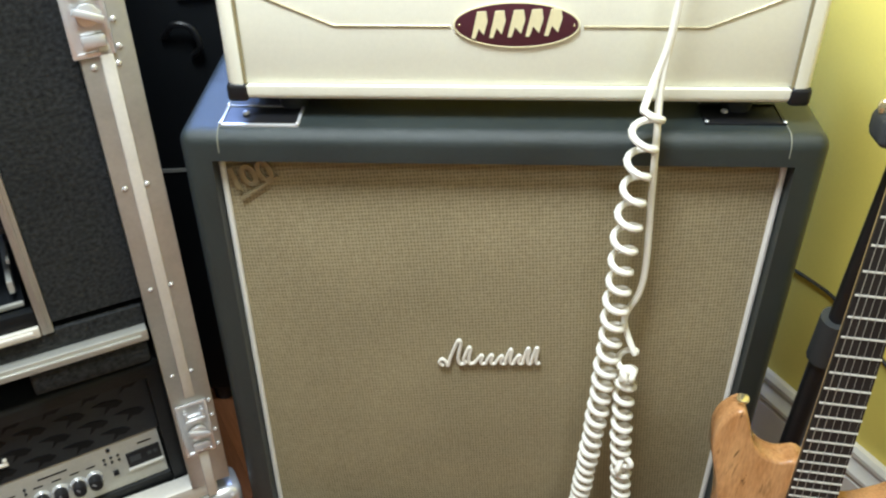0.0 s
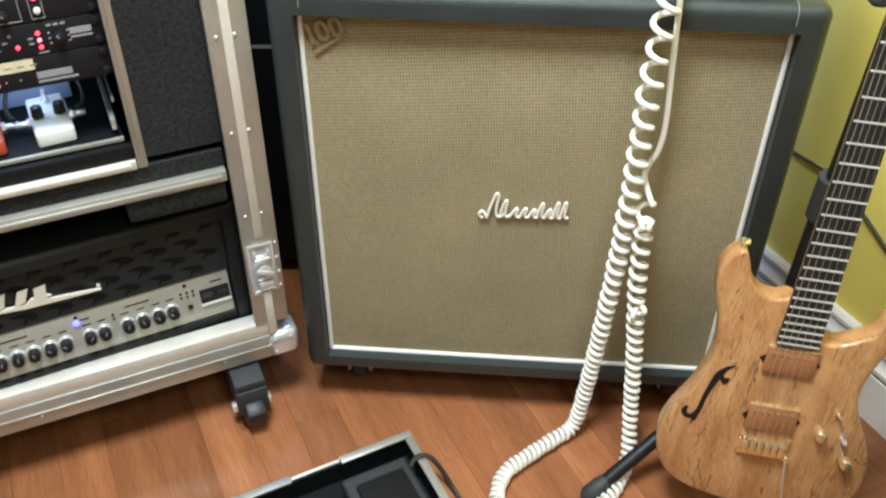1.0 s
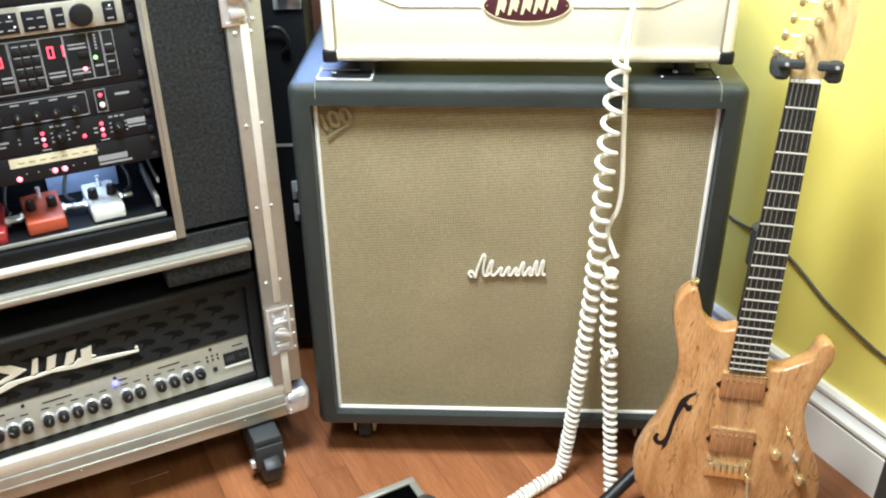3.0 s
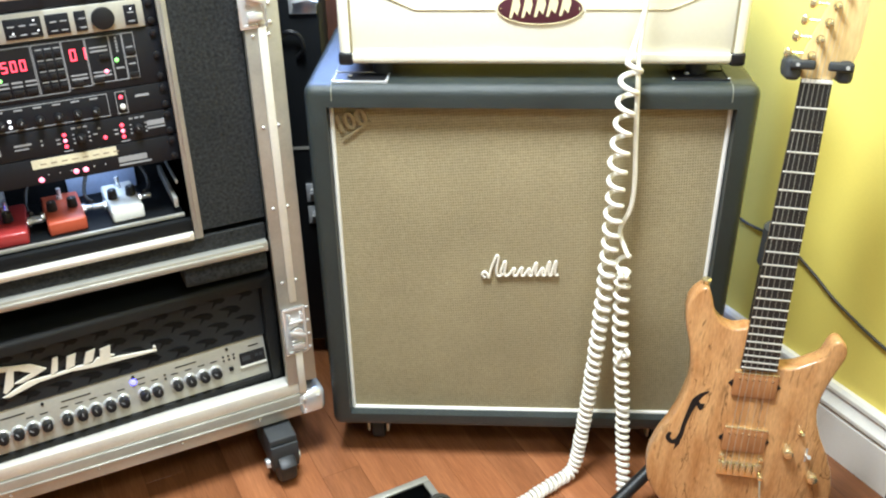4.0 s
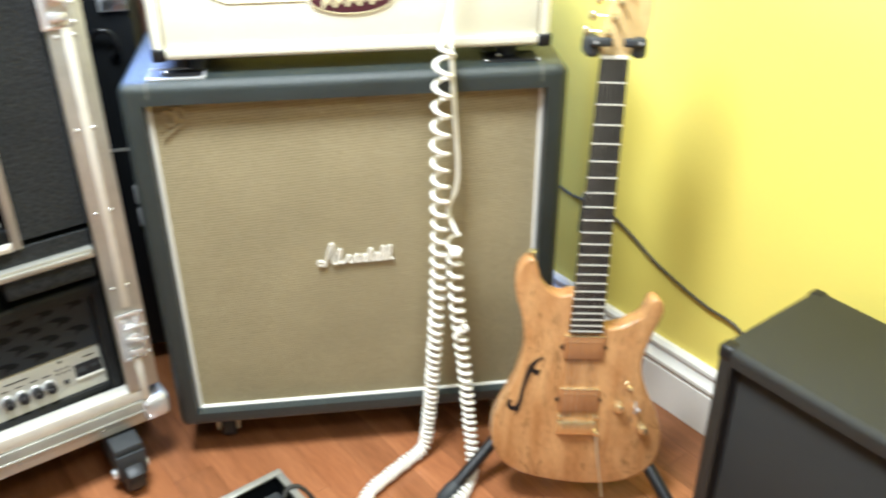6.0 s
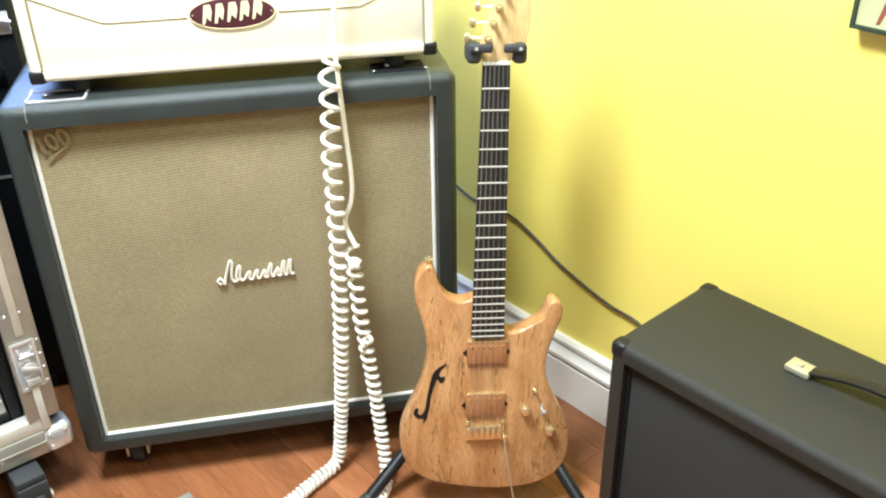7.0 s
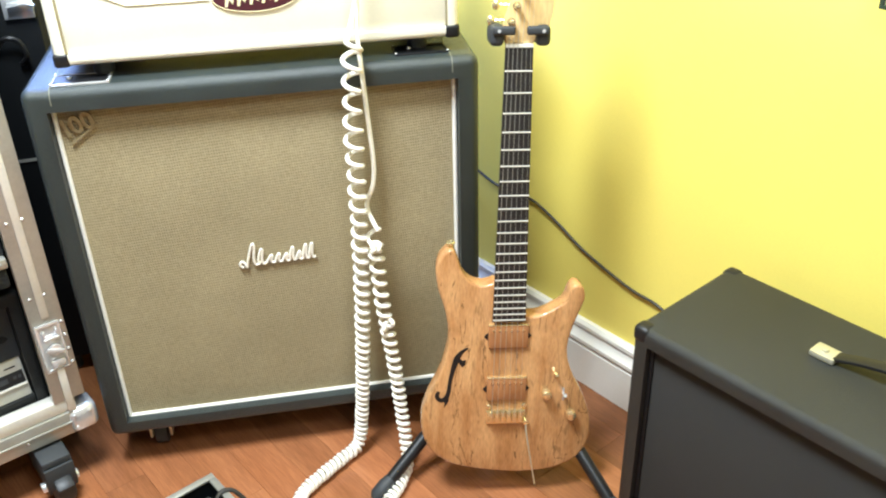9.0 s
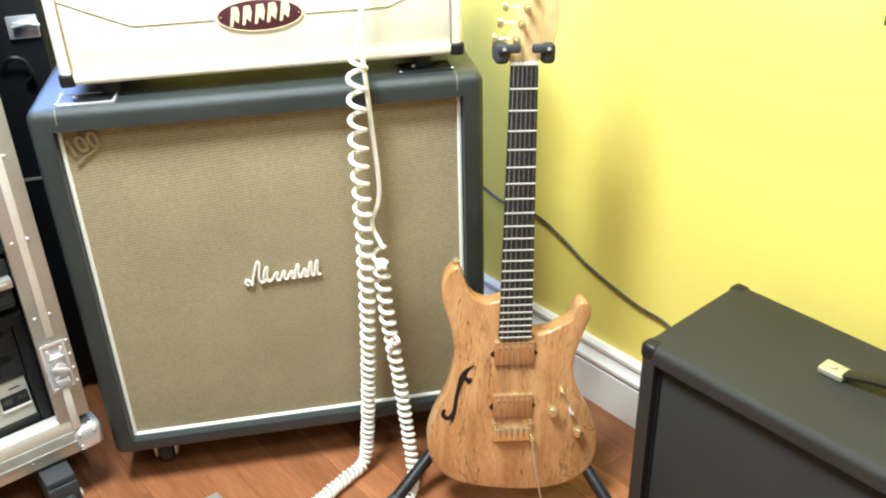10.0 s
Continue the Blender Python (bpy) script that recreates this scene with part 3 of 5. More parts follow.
def latch(parent, x, z):
    """A recessed butterfly latch, seen from the front."""
    dish = part("latch", join_bm(ring_bm(x - 0.024, x + 0.020, z - 0.052, z + 0.052, -0.0065, -0.0035, 0.006, 0.002, 2),
                                 span_bm((x - 0.022, -0.0045, z - 0.05), (x + 0.018, -0.0035, z + 0.05))), CHROME, parent, "shiny recessed butterfly latch")
    part("twist_handle", join_bm(cyl_bm(0.012, 0.006, (x, -0.009, z - 0.004), "y", 20, bevel=0.001),
                                 turned(span_bm((-0.016, -0.016, -0.004), (0.016, -0.010, 0.004), 0.002), pose(x, 0, z - 0.004, 0, 24, 0)),
                                 span_bm((x - 0.012, -0.012, z - 0.040), (x + 0.013, -0.006, z - 0.026), 0.003)), CHROME, dish)
    part("hook", join_bm(span_bm((x - 0.014, -0.012, z + 0.018), (x + 0.014, -0.006, z + 0.024), 0.002),
                         span_bm((x - 0.014, -0.010, z + 0.018), (x - 0.009, -0.006, z + 0.038), 0.002),
                         span_bm((x + 0.009, -0.010, z + 0.018), (x + 0.014, -0.006, z + 0.038), 0.002)), CHROME, dish)
    for k in range(4):
        part("rivet", ball_bm(0.0034, (x + 0.0245, -0.0035, z - 0.045 + k * 0.03), (1, 0.5, 1), 10, 6), CHROME, dish)
    return dish


def flight_case():
    c = thing("flight_case", RACK, "black rolling flight case with aluminium edges and rack gear inside", "flight case")
    W, D, z0, z1 = CASE_W, CASE_D, CASE_Z0, CASE_Z1
    part("side_panel", span_bm((-0.022, 0.033, z0 + 0.002), (-0.012, D, z1)), LAMINATE, c)
    part("side_panel", span_bm((-W + 0.002, 0.03, z0 + 0.002), (-W + 0.012, D, z1)), LAMINATE, c)
    part("back_panel", span_bm((-W + 0.012, D - 0.012, z0), (-0.0225, D - 0.002, z1)), LAMINATE, c)
    part("bottom_panel", span_bm((-W + 0.012, 0.004, z0 + 0.002), (-0.0225, D - 0.0125, z0 + 0.034)), LAMINATE, c)
    part("top_panel", span_bm((-W, 0.0, z1 + 0.001), (-0.010, D, z1 + 0.012)), LAMINATE, c)
    part("middle_shelf", span_bm((-W + 0.012, 0.024, 0.572), (-0.0225, D - 0.0125, 0.598)), LAMINATE, c)
    # front posts of folded aluminium
    for x, s in ((0.0, -1), (-W, 1)):
        a, b = sorted((x + s * 0.010, x + s * 0.0675))
        post = part("edge_post", join_bm(span_bm((a, -0.003, 0.25), (b, 0.012, z1), 0.0015), span_bm((min(x + s * 0.010, x + s * 0.012), 0.010, 0.25), (max(x + s * 0.010, x + s * 0.012), 0.032, z1))), ALU, c, "wide aluminium edge extrusion")
        for zz0, zz1 in ((0.225, 0.326), (0.437, 0.962), (1.03, z1)):
            a, b = sorted((x + s * 0.033, x + s * 0.047))
            part("groove_strip", span_bm((a, -0.0065, zz0), (b, -0.003, zz1), 0.0015), ALU_BRIGHT, post, "bright raised tongue strip")
        for z in (0.936, 0.783, 0.632, 0.481, 1.09, 1.24):
            for dx in (0.0555, 0.030):
                part("screw", ball_bm(0.0036, (x + s * dx, -0.003, z), (1, 0.55, 1), 10, 6), CHROME, post)
        latch(c, x + s * 0.040, 0.373)
        latch(c, x + s * 0.050, 1.000)
    # carpeted side fields of the upper bay
    for a, b in ((-0.1765, -0.068), (-W + 0.068, -W + 0.1765)):
        part("lining_panel", span_bm((a, 0.016, 0.612), (b, 0.032, z1)), CARPET, c, "dark pebbled lining panel")
    part("lining_panel", span_bm((-W + 0.071, 0.014, 0.571), (-0.071, 0.0235, 0.6)), CARPET, c, "dark pebbled lining panel")
    # aluminium frame of the rack opening and of the shelf edge
    for a, b in ((-0.1915, -0.177), (-W + 0.177, -W + 0.1915)):
        part("rack_rail", join_bm(span_bm((a, 0.010, 0.6), (b, 0.018, z1), 0.002), span_bm((a + 0.005, 0.006, 0.612), (b - 0.005, 0.010, z1), 0.0015)), ALU, c, "aluminium rail beside the rack opening")
    part("rack_sill", join_bm(span_bm((-W + 0.193, 0.008, 0.600), (-0.1925, 0.020, 0.6155), 0.002), span_bm((-W + 0.2, 0.004, 0.605), (-0.2, 0.008, 0.6125), 0.0015)), ALU_BRIGHT, c, "aluminium sill under the rack opening")
    part("shelf_edge", join_bm(span_bm((-W + 0.072, 0.0, 0.552), (-0.0715, 0.022, 0.5705), 0.002), span_bm((-W + 0.08, -0.004, 0.557), (-0.08, 0.0, 0.565), 0.0015)), ALU, c, "aluminium edge of the middle shelf")
    part("sill_liner", span_bm((-W + 0.193, 0.012, 0.616), (-0.1925, 0.024, 0.6385), 0.001), LAMINATE, c)
    # bottom edge, two steps
    part("bottom_edge", join_bm(span_bm((-W + 0.03, -0.004, z0), (-0.03, 0.020, 0.222), 0.002), span_bm((-W + 0.03, -0.0065, 0.196), (-0.03, -0.004, 0.201), 0.001)), ALU, c, "aluminium bottom edge extrusion")
    # upper step in the paler metal, which paints the highlight along the edge
    part("bottom_lip", span_bm((-W + 0.03, -0.001, 0.2225), (-0.03, 0.030, 0.251), 0.004), ALU_BRIGHT, c, "aluminium lip of the lower bay, highlight in its pale colour")
    for k in range(5):
        part("rivet", ball_bm(0.0032, (-0.13 - 0.15 * k, -0.004, 0.190), (1, 0.5, 1), 10, 6), CHROME, c)
    for x, s in ((0.0, -1), (-W, 1)):
        a, b = sorted((x + s * -0.004, x + s * 0.052))
        corner = part("corner_cap", span_bm((a, -0.009, z0 - 0.004), (b, 0.05, z0 + 0.052), 0.014, 4), CHROME, c, "rounded steel corner cap")
        for dx, dz in ((0.012, 0.040), (0.040, 0.012), (0.040, 0.040)):
            part("rivet", ball_bm(0.0036, (x + s * dx, -0.0095, z0 + dz), (1, 0.5, 1), 10, 6), CHROME, corner)
    # foam block under the middle shelf
    part("foam_block", span_bm((-0.222, 0.003, 0.513), (-0.075, 0.12, 0.5505), 0.005), CARPET, c, "dark foam block under the shelf")
    part("foam_block", span_bm((-W + 0.075, 0.024, 0.515), (-W + 0.222, 0.12, 0.5505), 0.005), CARPET, c, "dark foam block under the shelf")
    # braked castors, swung forward under the front edge
    for x in (-0.100, -W + 0.100):
        for y in (0.055, 0.45):
            low = RACK_FLOOR
            fork = part("castor", join_bm(span_bm((x - 0.042, y - 0.042, z0 - 0.007), (x + 0.042, y + 0.042, z0 - 0.0005), 0.001),
                                          span_bm((x - 0.027, y - 0.100, low + 0.040), (x - 0.021, y + 0.012, z0 - 0.018), 0.002),
                                          span_bm((x + 0.021, y - 0.100, low + 0.040), (x + 0.027, y + 0.012, z0 - 0.018), 0.002),
                                          span_bm((x - 0.027, y - 0.106, low + 0.052), (x + 0.027, y - 0.100, z0 - 0.022), 0.002),
                                          span_bm((x - 0.027, y - 0.100, z0 - 0.026), (x + 0.027, y + 0.03, z0 - 0.008), 0.004)), RUBBER, c, "dark grey braked swivel castor")
            part("wheel", cyl_bm(0.044, 0.036, (x, y - 0.075, low + 0.0445), "x", 32, bevel=0.008), RUBBER, fork, "grey rubber wheel")
            part("axle", cyl_bm(0.010, 0.070, (x, y - 0.075, low + 0.0445), "x", 16, bevel=0.002), CHROME, fork)
            part("brake_pedal", turned(span_bm((-0.017, -0.022, -0.004), (0.017, 0.006, 0.004), 0.003), pose(x, y - 0.106, low + 0.070, 28, 0, 0)), BLACK, fork, "black brake pedal")
    return c


flight_case()

# ---- rack units: 19 inch panels screwed to the rails ----
U = 0.0445
UX1, UX0 = -0.196, -0.664      # right and left ends of the panels
FACE = 0.030


def rack_unit(name, z0, units, label, mat=None):
    u = thing(name, RACK @ pose(0, FACE, 0), label, "rack unit", "units in the rack")
    h = U * units - 0.0015
    part("front_plate", span_bm((UX0 - 0.010, 0, z0), (UX1 + 0.010, 0.004, z0 + h), 0.0008), mat or PANEL, u)
    part("chassis", span_bm((UX0 + 0.03, 0.0045, z0 + 0.002), (UX1 - 0.03, 0.22, z0 + h - 0.002)), LAMINATE, u)
    for x in (UX1 - 0.004, UX0 + 0.004):
        for z in ([z0 + 0.008, z0 + h - 0.008] if units == 1 else [z0 + 0.010, z0 + h / 2, z0 + h - 0.010]):
            part("screw", cyl_bm(0.0052, 0.004, (x, -0.0015, z), "y", 14, bevel=0.001), BLACK, u, "black rack screw")
    return u


def bars(u, name, rows, mat=None, depth=0.0008):
    """Plain bars of the size of small print: (x0, z0, x1, z1) each."""
    return part(name, join_bm(*[span_bm((a, -depth, b), (c, 0.0001, d)) for a, b, c, d in rows]), mat or PANEL_LINE, u, smooth=False, kind="stuff")


def outline_box(x0, z0, x1, z1, w=0.0009):
    return [(x0, z0, x1, z0 + w), (x0, z1 - w, x1, z1), (x0, z0 + w, x0 + w, z1 - w), (x1 - w, z0 + w, x1, z1 - w)]


def lamp(u, x, z, mat, r=0.0028, name="indicator_lamp"):
    return part(name, ball_bm(r, (x, -0.0008, z), (1, 0.6, 1), 12, 8), mat, u)


def knob(u, x, z, r=0.006, deep=0.012, mat=None, angle=20):
    k = part("knob", join_bm(cyl_bm(r, deep, (x, -deep / 2 - 0.0005, z), "y", 18, top=r * 0.88, bevel=0.0008)), mat or BLACK, u)
    part("pointer", turned(span_bm((-0.0006, -deep - 0.0012, 0.0005), (0.0006, -deep - 0.0003, r * 0.85)), pose(x, 0, z, 0, angle, 0)), PANEL_LINE, k)
    return k


SEG = {"0": "abcdef", "1": "bc", "5": "afgcd"}


def digits(u, body, x, z, h, mat):
    """Seven-segment figures, from left to right, lower left corner at x, z."""
    w, t = h * 0.52, h * 0.13
    rects = {"a": (0, h - t, w, h), "d": (0, 0, w, t), "g": (0, h / 2 - t / 2, w, h / 2 + t / 2), "f": (0, h / 2, t, h), "e": (0, 0, t, h / 2), "b": (w - t, h / 2, w, h), "c": (w - t, 0, w, h / 2)}
    rows = []
    for i, ch in enumerate(body):
        for s in SEG[ch]:
            a, b, c, d = rects[s]
            rows.append((x + i * h * 0.78 + a + 0.0002, z + b + 0.0002, x + i * h * 0.78 + c - 0.0002, z + d - 0.0002))
    return part("display_digits", join_bm(*[span_bm((a, -0.0012, b), (c, -0.0004, d)) for a, b, c, d in rows]), mat, u, "glowing red figures " + body, smooth=False)


Z_SILVER = 0.9655
# upper controller with a row of knobs and lamps
for k in range(5):
    z = Z_SILVER + U * (1 + k)
    u = rack_unit("rack_unit", z, 1, "black rack unit with small knobs and lamps")
    if k == 0:
        for x, m in ((-0.311, PINK_GLOW), (-0.284, WHITE_GLOW), (-0.258, WHITE_GLOW), (-0.227, WHITE_GLOW)):
            lamp(u, x, z + 0.012, m, 0.0030)
        for x in (-0.288, -0.262):
            knob(u, x, z + 0.030, 0.0065, 0.014, CHROME)
        part("handle_bar", tube_bm([(-0.54, -0.001, z + 0.022), (-0.54, -0.014, z + 0.022), (-0.345, -0.014, z + 0.022), (-0.345, -0.001, z + 0.022)], 0.0028, 8), CHROME, u)
        bars(u, "panel_print", [(-0.54, z + 0.006, -0.50, z + 0.009), (-0.48, z + 0.006, -0.44, z + 0.009), (-0.345, z + 0.035, -0.30, z + 0.038)])
        part("paper_label", span_bm((-0.46, -0.0008, z + 0.031), (-0.395, 0.0001, z + 0.043)), TAPE, u, "pale paper label")
    else:
        for i in range(5):
            knob(u, -0.30 - 0.03 * i, z + 0.022)
        bars(u, "panel_print", [(-0.31 - 0.03 * i, z + 0.034, -0.292 - 0.03 * i, z + 0.0365) for i in range(5)])

# silver-faced effects unit
z = Z_SILVER
u = rack_unit("effects_unit", z, 1, "rack effects unit with a champagne silver face and black buttons")
part("face_plate", span_bm((-0.61, -0.004, z + 0.001), (-0.209, 0, z + 0.0425), 0.0015), SILVER, u, "champagne silver face plate")
for a, b in ((-0.403, -0.3525), (-0.347, -0.3145), (-0.307, -0.2905), (-0.237, -0.219), (-0.47, -0.415)):
    part("button_field", span_bm((a, -0.0062, z + 0.006), (b, -0.0038, z + 0.036), 0.0012), PANEL, u)
part("dial", cyl_bm(0.0165, 0.008, (-0.268, -0.008, z + 0.0215), "y", 28, bevel=0.0015), BLACK, u, "large black data dial")
bars(u, "panel_print", [(x, z + zz, x + 0.009, z + zz + 0.0018) for x in (-0.398, -0.383, -0.368, -0.341, -0.327, -0.301, -0.2325) for zz in (0.011, 0.024)], None, 0.0068)
for x, zz in ((-0.362, 0.031), (-0.358, 0.016), (-0.392, 0.015), (-0.227, 0.030)):
    part("pin", ball_bm(0.0013, (x, -0.0064, z + zz), (1, 0.6, 1), 8, 6), WHITE_GLOW, u)

# two-unit processor with red figures
z = Z_SILVER - 2 * U
u = rack_unit("digital_processor", z, 2, "black rack processor with red numeric displays and key pads")
part("display_window", span_bm((-0.435, -0.0004, z + 0.048), (-0.378, 0.0002, z + 0.080)), BLACK, u)
part("display_window", span_bm((-0.331, -0.0004, z + 0.050), (-0.302, 0.0002, z + 0.082)), BLACK, u)
digits(u, "500", -0.420, z + 0.0475, 0.0165, RED_GLOW)
digits(u, "01", -0.324, z + 0.0515, 0.0175, RED_GLOW)
bars(u, "panel_print", outline_box(-0.3745, z + 0.006, -0.3335, z + 0.083) + outline_box(-0.3330, z + 0.010, -0.3005, z + 0.083) + outline_box(-0.300, z + 0.012, -0.266, z + 0.083)
     + outline_box(-0.2655, z + 0.012, -0.247, z + 0.083) + outline_box(-0.2465, z + 0.012, -0.2295, z + 0.046) + outline_box(-0.2465, z + 0.0465, -0.2295, z + 0.083) + outline_box(-0.56, z + 0.006, -0.3755, z + 0.083))
for i in range(3):
    for k in range(4):
        part("key", span_bm((-0.3695 + 0.0125 * i, -0.0030, z + 0.014 + 0.0165 * k), (-0.3605 + 0.0125 * i, 0, z + 0.022 + 0.0165 * k), 0.001), BLACK, u)
bars(u, "panel_print", [(-0.3695 + 0.0125 * i, z + 0.0245 + 0.0165 * k, -0.3605 + 0.0125 * i, z + 0.0262 + 0.0165 * k) for i in range(3) for k in range(4)]
     + [(-0.3655 + 0.0125 * i, z + 0.017 + 0.0165 * k, -0.3640 + 0.0125 * i, z + 0.0195 + 0.0165 * k) for i in range(3) for k in range(4)]
     + [(-0.43 + 0.019 * i, z + 0.030, -0.415 + 0.019 * i, z + 0.0325) for i in range(3)] + [(-0.43 + 0.019 * i, z + 0.024, -0.415 + 0.019 * i, z + 0.026) for i in range(3)]
     + [(-0.328, z + 0.022, -0.305, z + 0.0245), (-0.328, z + 0.028, -0.305, z + 0.030), (-0.296, z + 0.022, -0.270, z + 0.0245), (-0.296, z + 0.028, -0.270, z + 0.030),
        (-0.295, z + 0.060, -0.270, z + 0.0625), (-0.295, z + 0.066, -0.270, z + 0.068), (-0.262, z + 0.030, -0.25, z + 0.0325), (-0.243, z + 0.034, -0.233, z + 0.036), (-0.243, z + 0.060, -0.233, z + 0.062)])
for x, zz in ((-0.43, 0.012), (-0.411, 0.012), (-0.392, 0.012), (-0.327, 0.013), (-0.297, 0.0135), (-0.283, 0.048), (-0.2445, 0.014), (-0.2445, 0.05)):
    part("key", span_bm((x, -0.003, z + zz), (x + 0.0145, 0, z + zz + 0.008), 0.001), BLACK, u)
part("level_lamps", join_bm(*[span_bm((-0.2575, -0.0012, z + 0.056 + 0.005 * k), (-0.2545, 0, z + 0.059 + 0.005 * k)) for k in range(5)]), PANEL_LINE, u)
lamp(u, -0.2595, z + 0.044, GREEN_GLOW, 0.0032)
lamp(u, -0.277, z + 0.029, PINK_GLOW, 0.0032)
lamp(u, -0.425, z + 0.037, GREEN_GLOW, 0.0028)

# equaliser with a row of knobs
z = Z_SILVER - 3 * U
u = rack_unit("equaliser_unit", z, 1, "black rack unit with a row of black knobs")
bars(u, "panel_print", outline_box(-0.56, z + 0.003, -0.284, z + 0.039) + outline_box(-0.2725, z + 0.003, -0.2565, z + 0.039))
for i in range(8):
    knob(u, -0.304 - 0.027 * i, z + 0.016, 0.0058, 0.013, None, -40 + 17 * i)
bars(u, "panel_print", [(-0.310 - 0.027 * i, z + 0.033, -0.298 - 0.027 * i, z + 0.0352) for i in range(8)] + [(-0.243, z + 0.026, -0.222, z + 0.0295)])
lamp(u, -0.2645, z + 0.030, RED_GLOW, 0.0030)
part("power_button", cyl_bm(0.0042, 0.006, (-0.2640, -0.003, z + 0.015), "y", 14, bevel=0.001), WHITE_PAINT, u)
for zz in (0.010, 0.019):
    lamp(u, -0.427, z + zz, WHITE_GLOW, 0.0026)

# noise gate with red level lamps
z = Z_SILVER - 4 * U
u = rack_unit("noise_gate_unit", z, 1, "black rack noise gate with columns of red lamps")
for x in (-0.357, -0.271):
    for k in range(3):
        lamp(u, x, z + 0.010 + 0.0095 * k, PINK_GLOW if k == 1 else RED_GLOW, 0.0030)
    knob(u, x + 0.024, z + 0.021, 0.0066, 0.010, None, -25)
    bars(u, "panel_print", [(x + 0.012 + 0.0085 * i, z + 0.036, x + 0.018 + 0.0085 * i, z + 0.0385) for i in range(3)]
         + [(x + 0.0115, z + 0.012 + 0.007 * i, x + 0.0145, z + 0.014 + 0.007 * i) for i in range(3)] + [(x + 0.0345, z + 0.012 + 0.007 * i, x + 0.0375, z + 0.014 + 0.007 * i) for i in range(3)]
         + [(x - 0.013, z + 0.015, x - 0.007, z + 0.0172), (x - 0.013, z + 0.022, x - 0.007, z + 0.0242), (x - 0.005, z + 0.0015, x + 0.008, z + 0.003)])
lamp(u, -0.2985, z + 0.014, RED_GLOW, 0.0030)
bars(u, "panel_print", [(-0.233, z + 0.021, -0.198 - 0.008, z + 0.029), (-0.233, z + 0.0155, -0.206, z + 0.018), (-0.43, z + 0.022, -0.405, z + 0.025), (-0.43, z + 0.016, -0.41, z + 0.018),
                       (-0.392, z + 0.024, -0.389, z + 0.027), (-0.392, z + 0.017, -0.389, z + 0.020), (-0.307, z + 0.029, -0.303, z + 0.032), (-0.315, z + 0.021, -0.309, z + 0.023), (-0.47, z + 0.012, -0.45, z + 0.022), (-0.475, z + 0.028, -0.452, z + 0.037)])

# loop switcher with a paper strip
z = Z_SILVER - 5 * U
u = rack_unit("loop_switcher_unit", z, 1, "black rack loop switcher with a hand-lettered paper strip")
part("paper_strip", span_bm((-0.412, -0.0006, z + 0.026), (-0.286, 0.0002, z + 0.041)), TAPE, u, "yellowed paper strip")
bars(u, "pen_bars", [(-0.40 + 0.0155 * i, z + 0.0315, -0.391 + 0.0155 * i, z + 0.0335) for i in range(8)], material("faded_ink", (0.25, 0.20, 0.14), 0.8, grain=0.1))
for x in (-0.4035, -0.3515, -0.337):
    lamp(u, x, z + 0.0075 + (0.004 if x > -0.4 else 0.0), PINK_GLOW, 0.0042)
bars(u, "panel_print", [(-0.286, z + 0.012, -0.242, z + 0.021), (-0.286, z + 0.006, -0.236, z + 0.009)])
for i in range(6):
    part("pin", ball_bm(0.0012, (-0.392 + 0.017 * i, -0.0006, z + 0.014), (1, 0.6, 1), 8, 6), PANEL_LINE, u)

# pull-out tray with pedals
TRAY_Z = 0.6400
tray = thing("pedal_tray", RACK, "black rack tray holding small effect pedals", "tray")
part("tray_floor", span_bm((UX0, 0.032, TRAY_Z - 0.006), (UX1 - 0.004, 0.40, TRAY_Z)), LAMINATE, tray)
part("tray_lip", span_bm((UX0, 0.026, TRAY_Z - 0.0005), (UX1 - 0.004, 0.0315, TRAY_Z + 0.006), 0.001), ALU, tray, "thin bright tray lip")
part("tray_wall", span_bm((UX0, 0.19, TRAY_Z), (UX1, 0.194, 0.745)), LAMINATE, tray)
part("wall_plate", span_bm((-0.368, 0.184, TRAY_Z + 0.001), (-0.252, 0.1895, 0.742), 0.001), BLUE_LIT_PLATE, tray, "pale bluish plate at the back of the tray")
part("wall_plate", span_bm((-0.52, 0.150, TRAY_Z + 0.001), (-0.468, 0.1895, 0.715), 0.002), BLUE_LIT_PLATE, tray, "pale bluish box at the back of the tray")
part("slide_rail", span_bm((-0.212, 0.04, TRAY_Z + 0.012), (-0.205, 0.39, TRAY_Z + 0.030), 0.001), ALU, tray, "bright drawer slide")
part("slide_rail", span_bm((-0.204, 0.04, TRAY_Z + 0.055), (-0.200, 0.30, TRAY_Z + 0.062), 0.001), ALU, tray, "bright drawer slide")


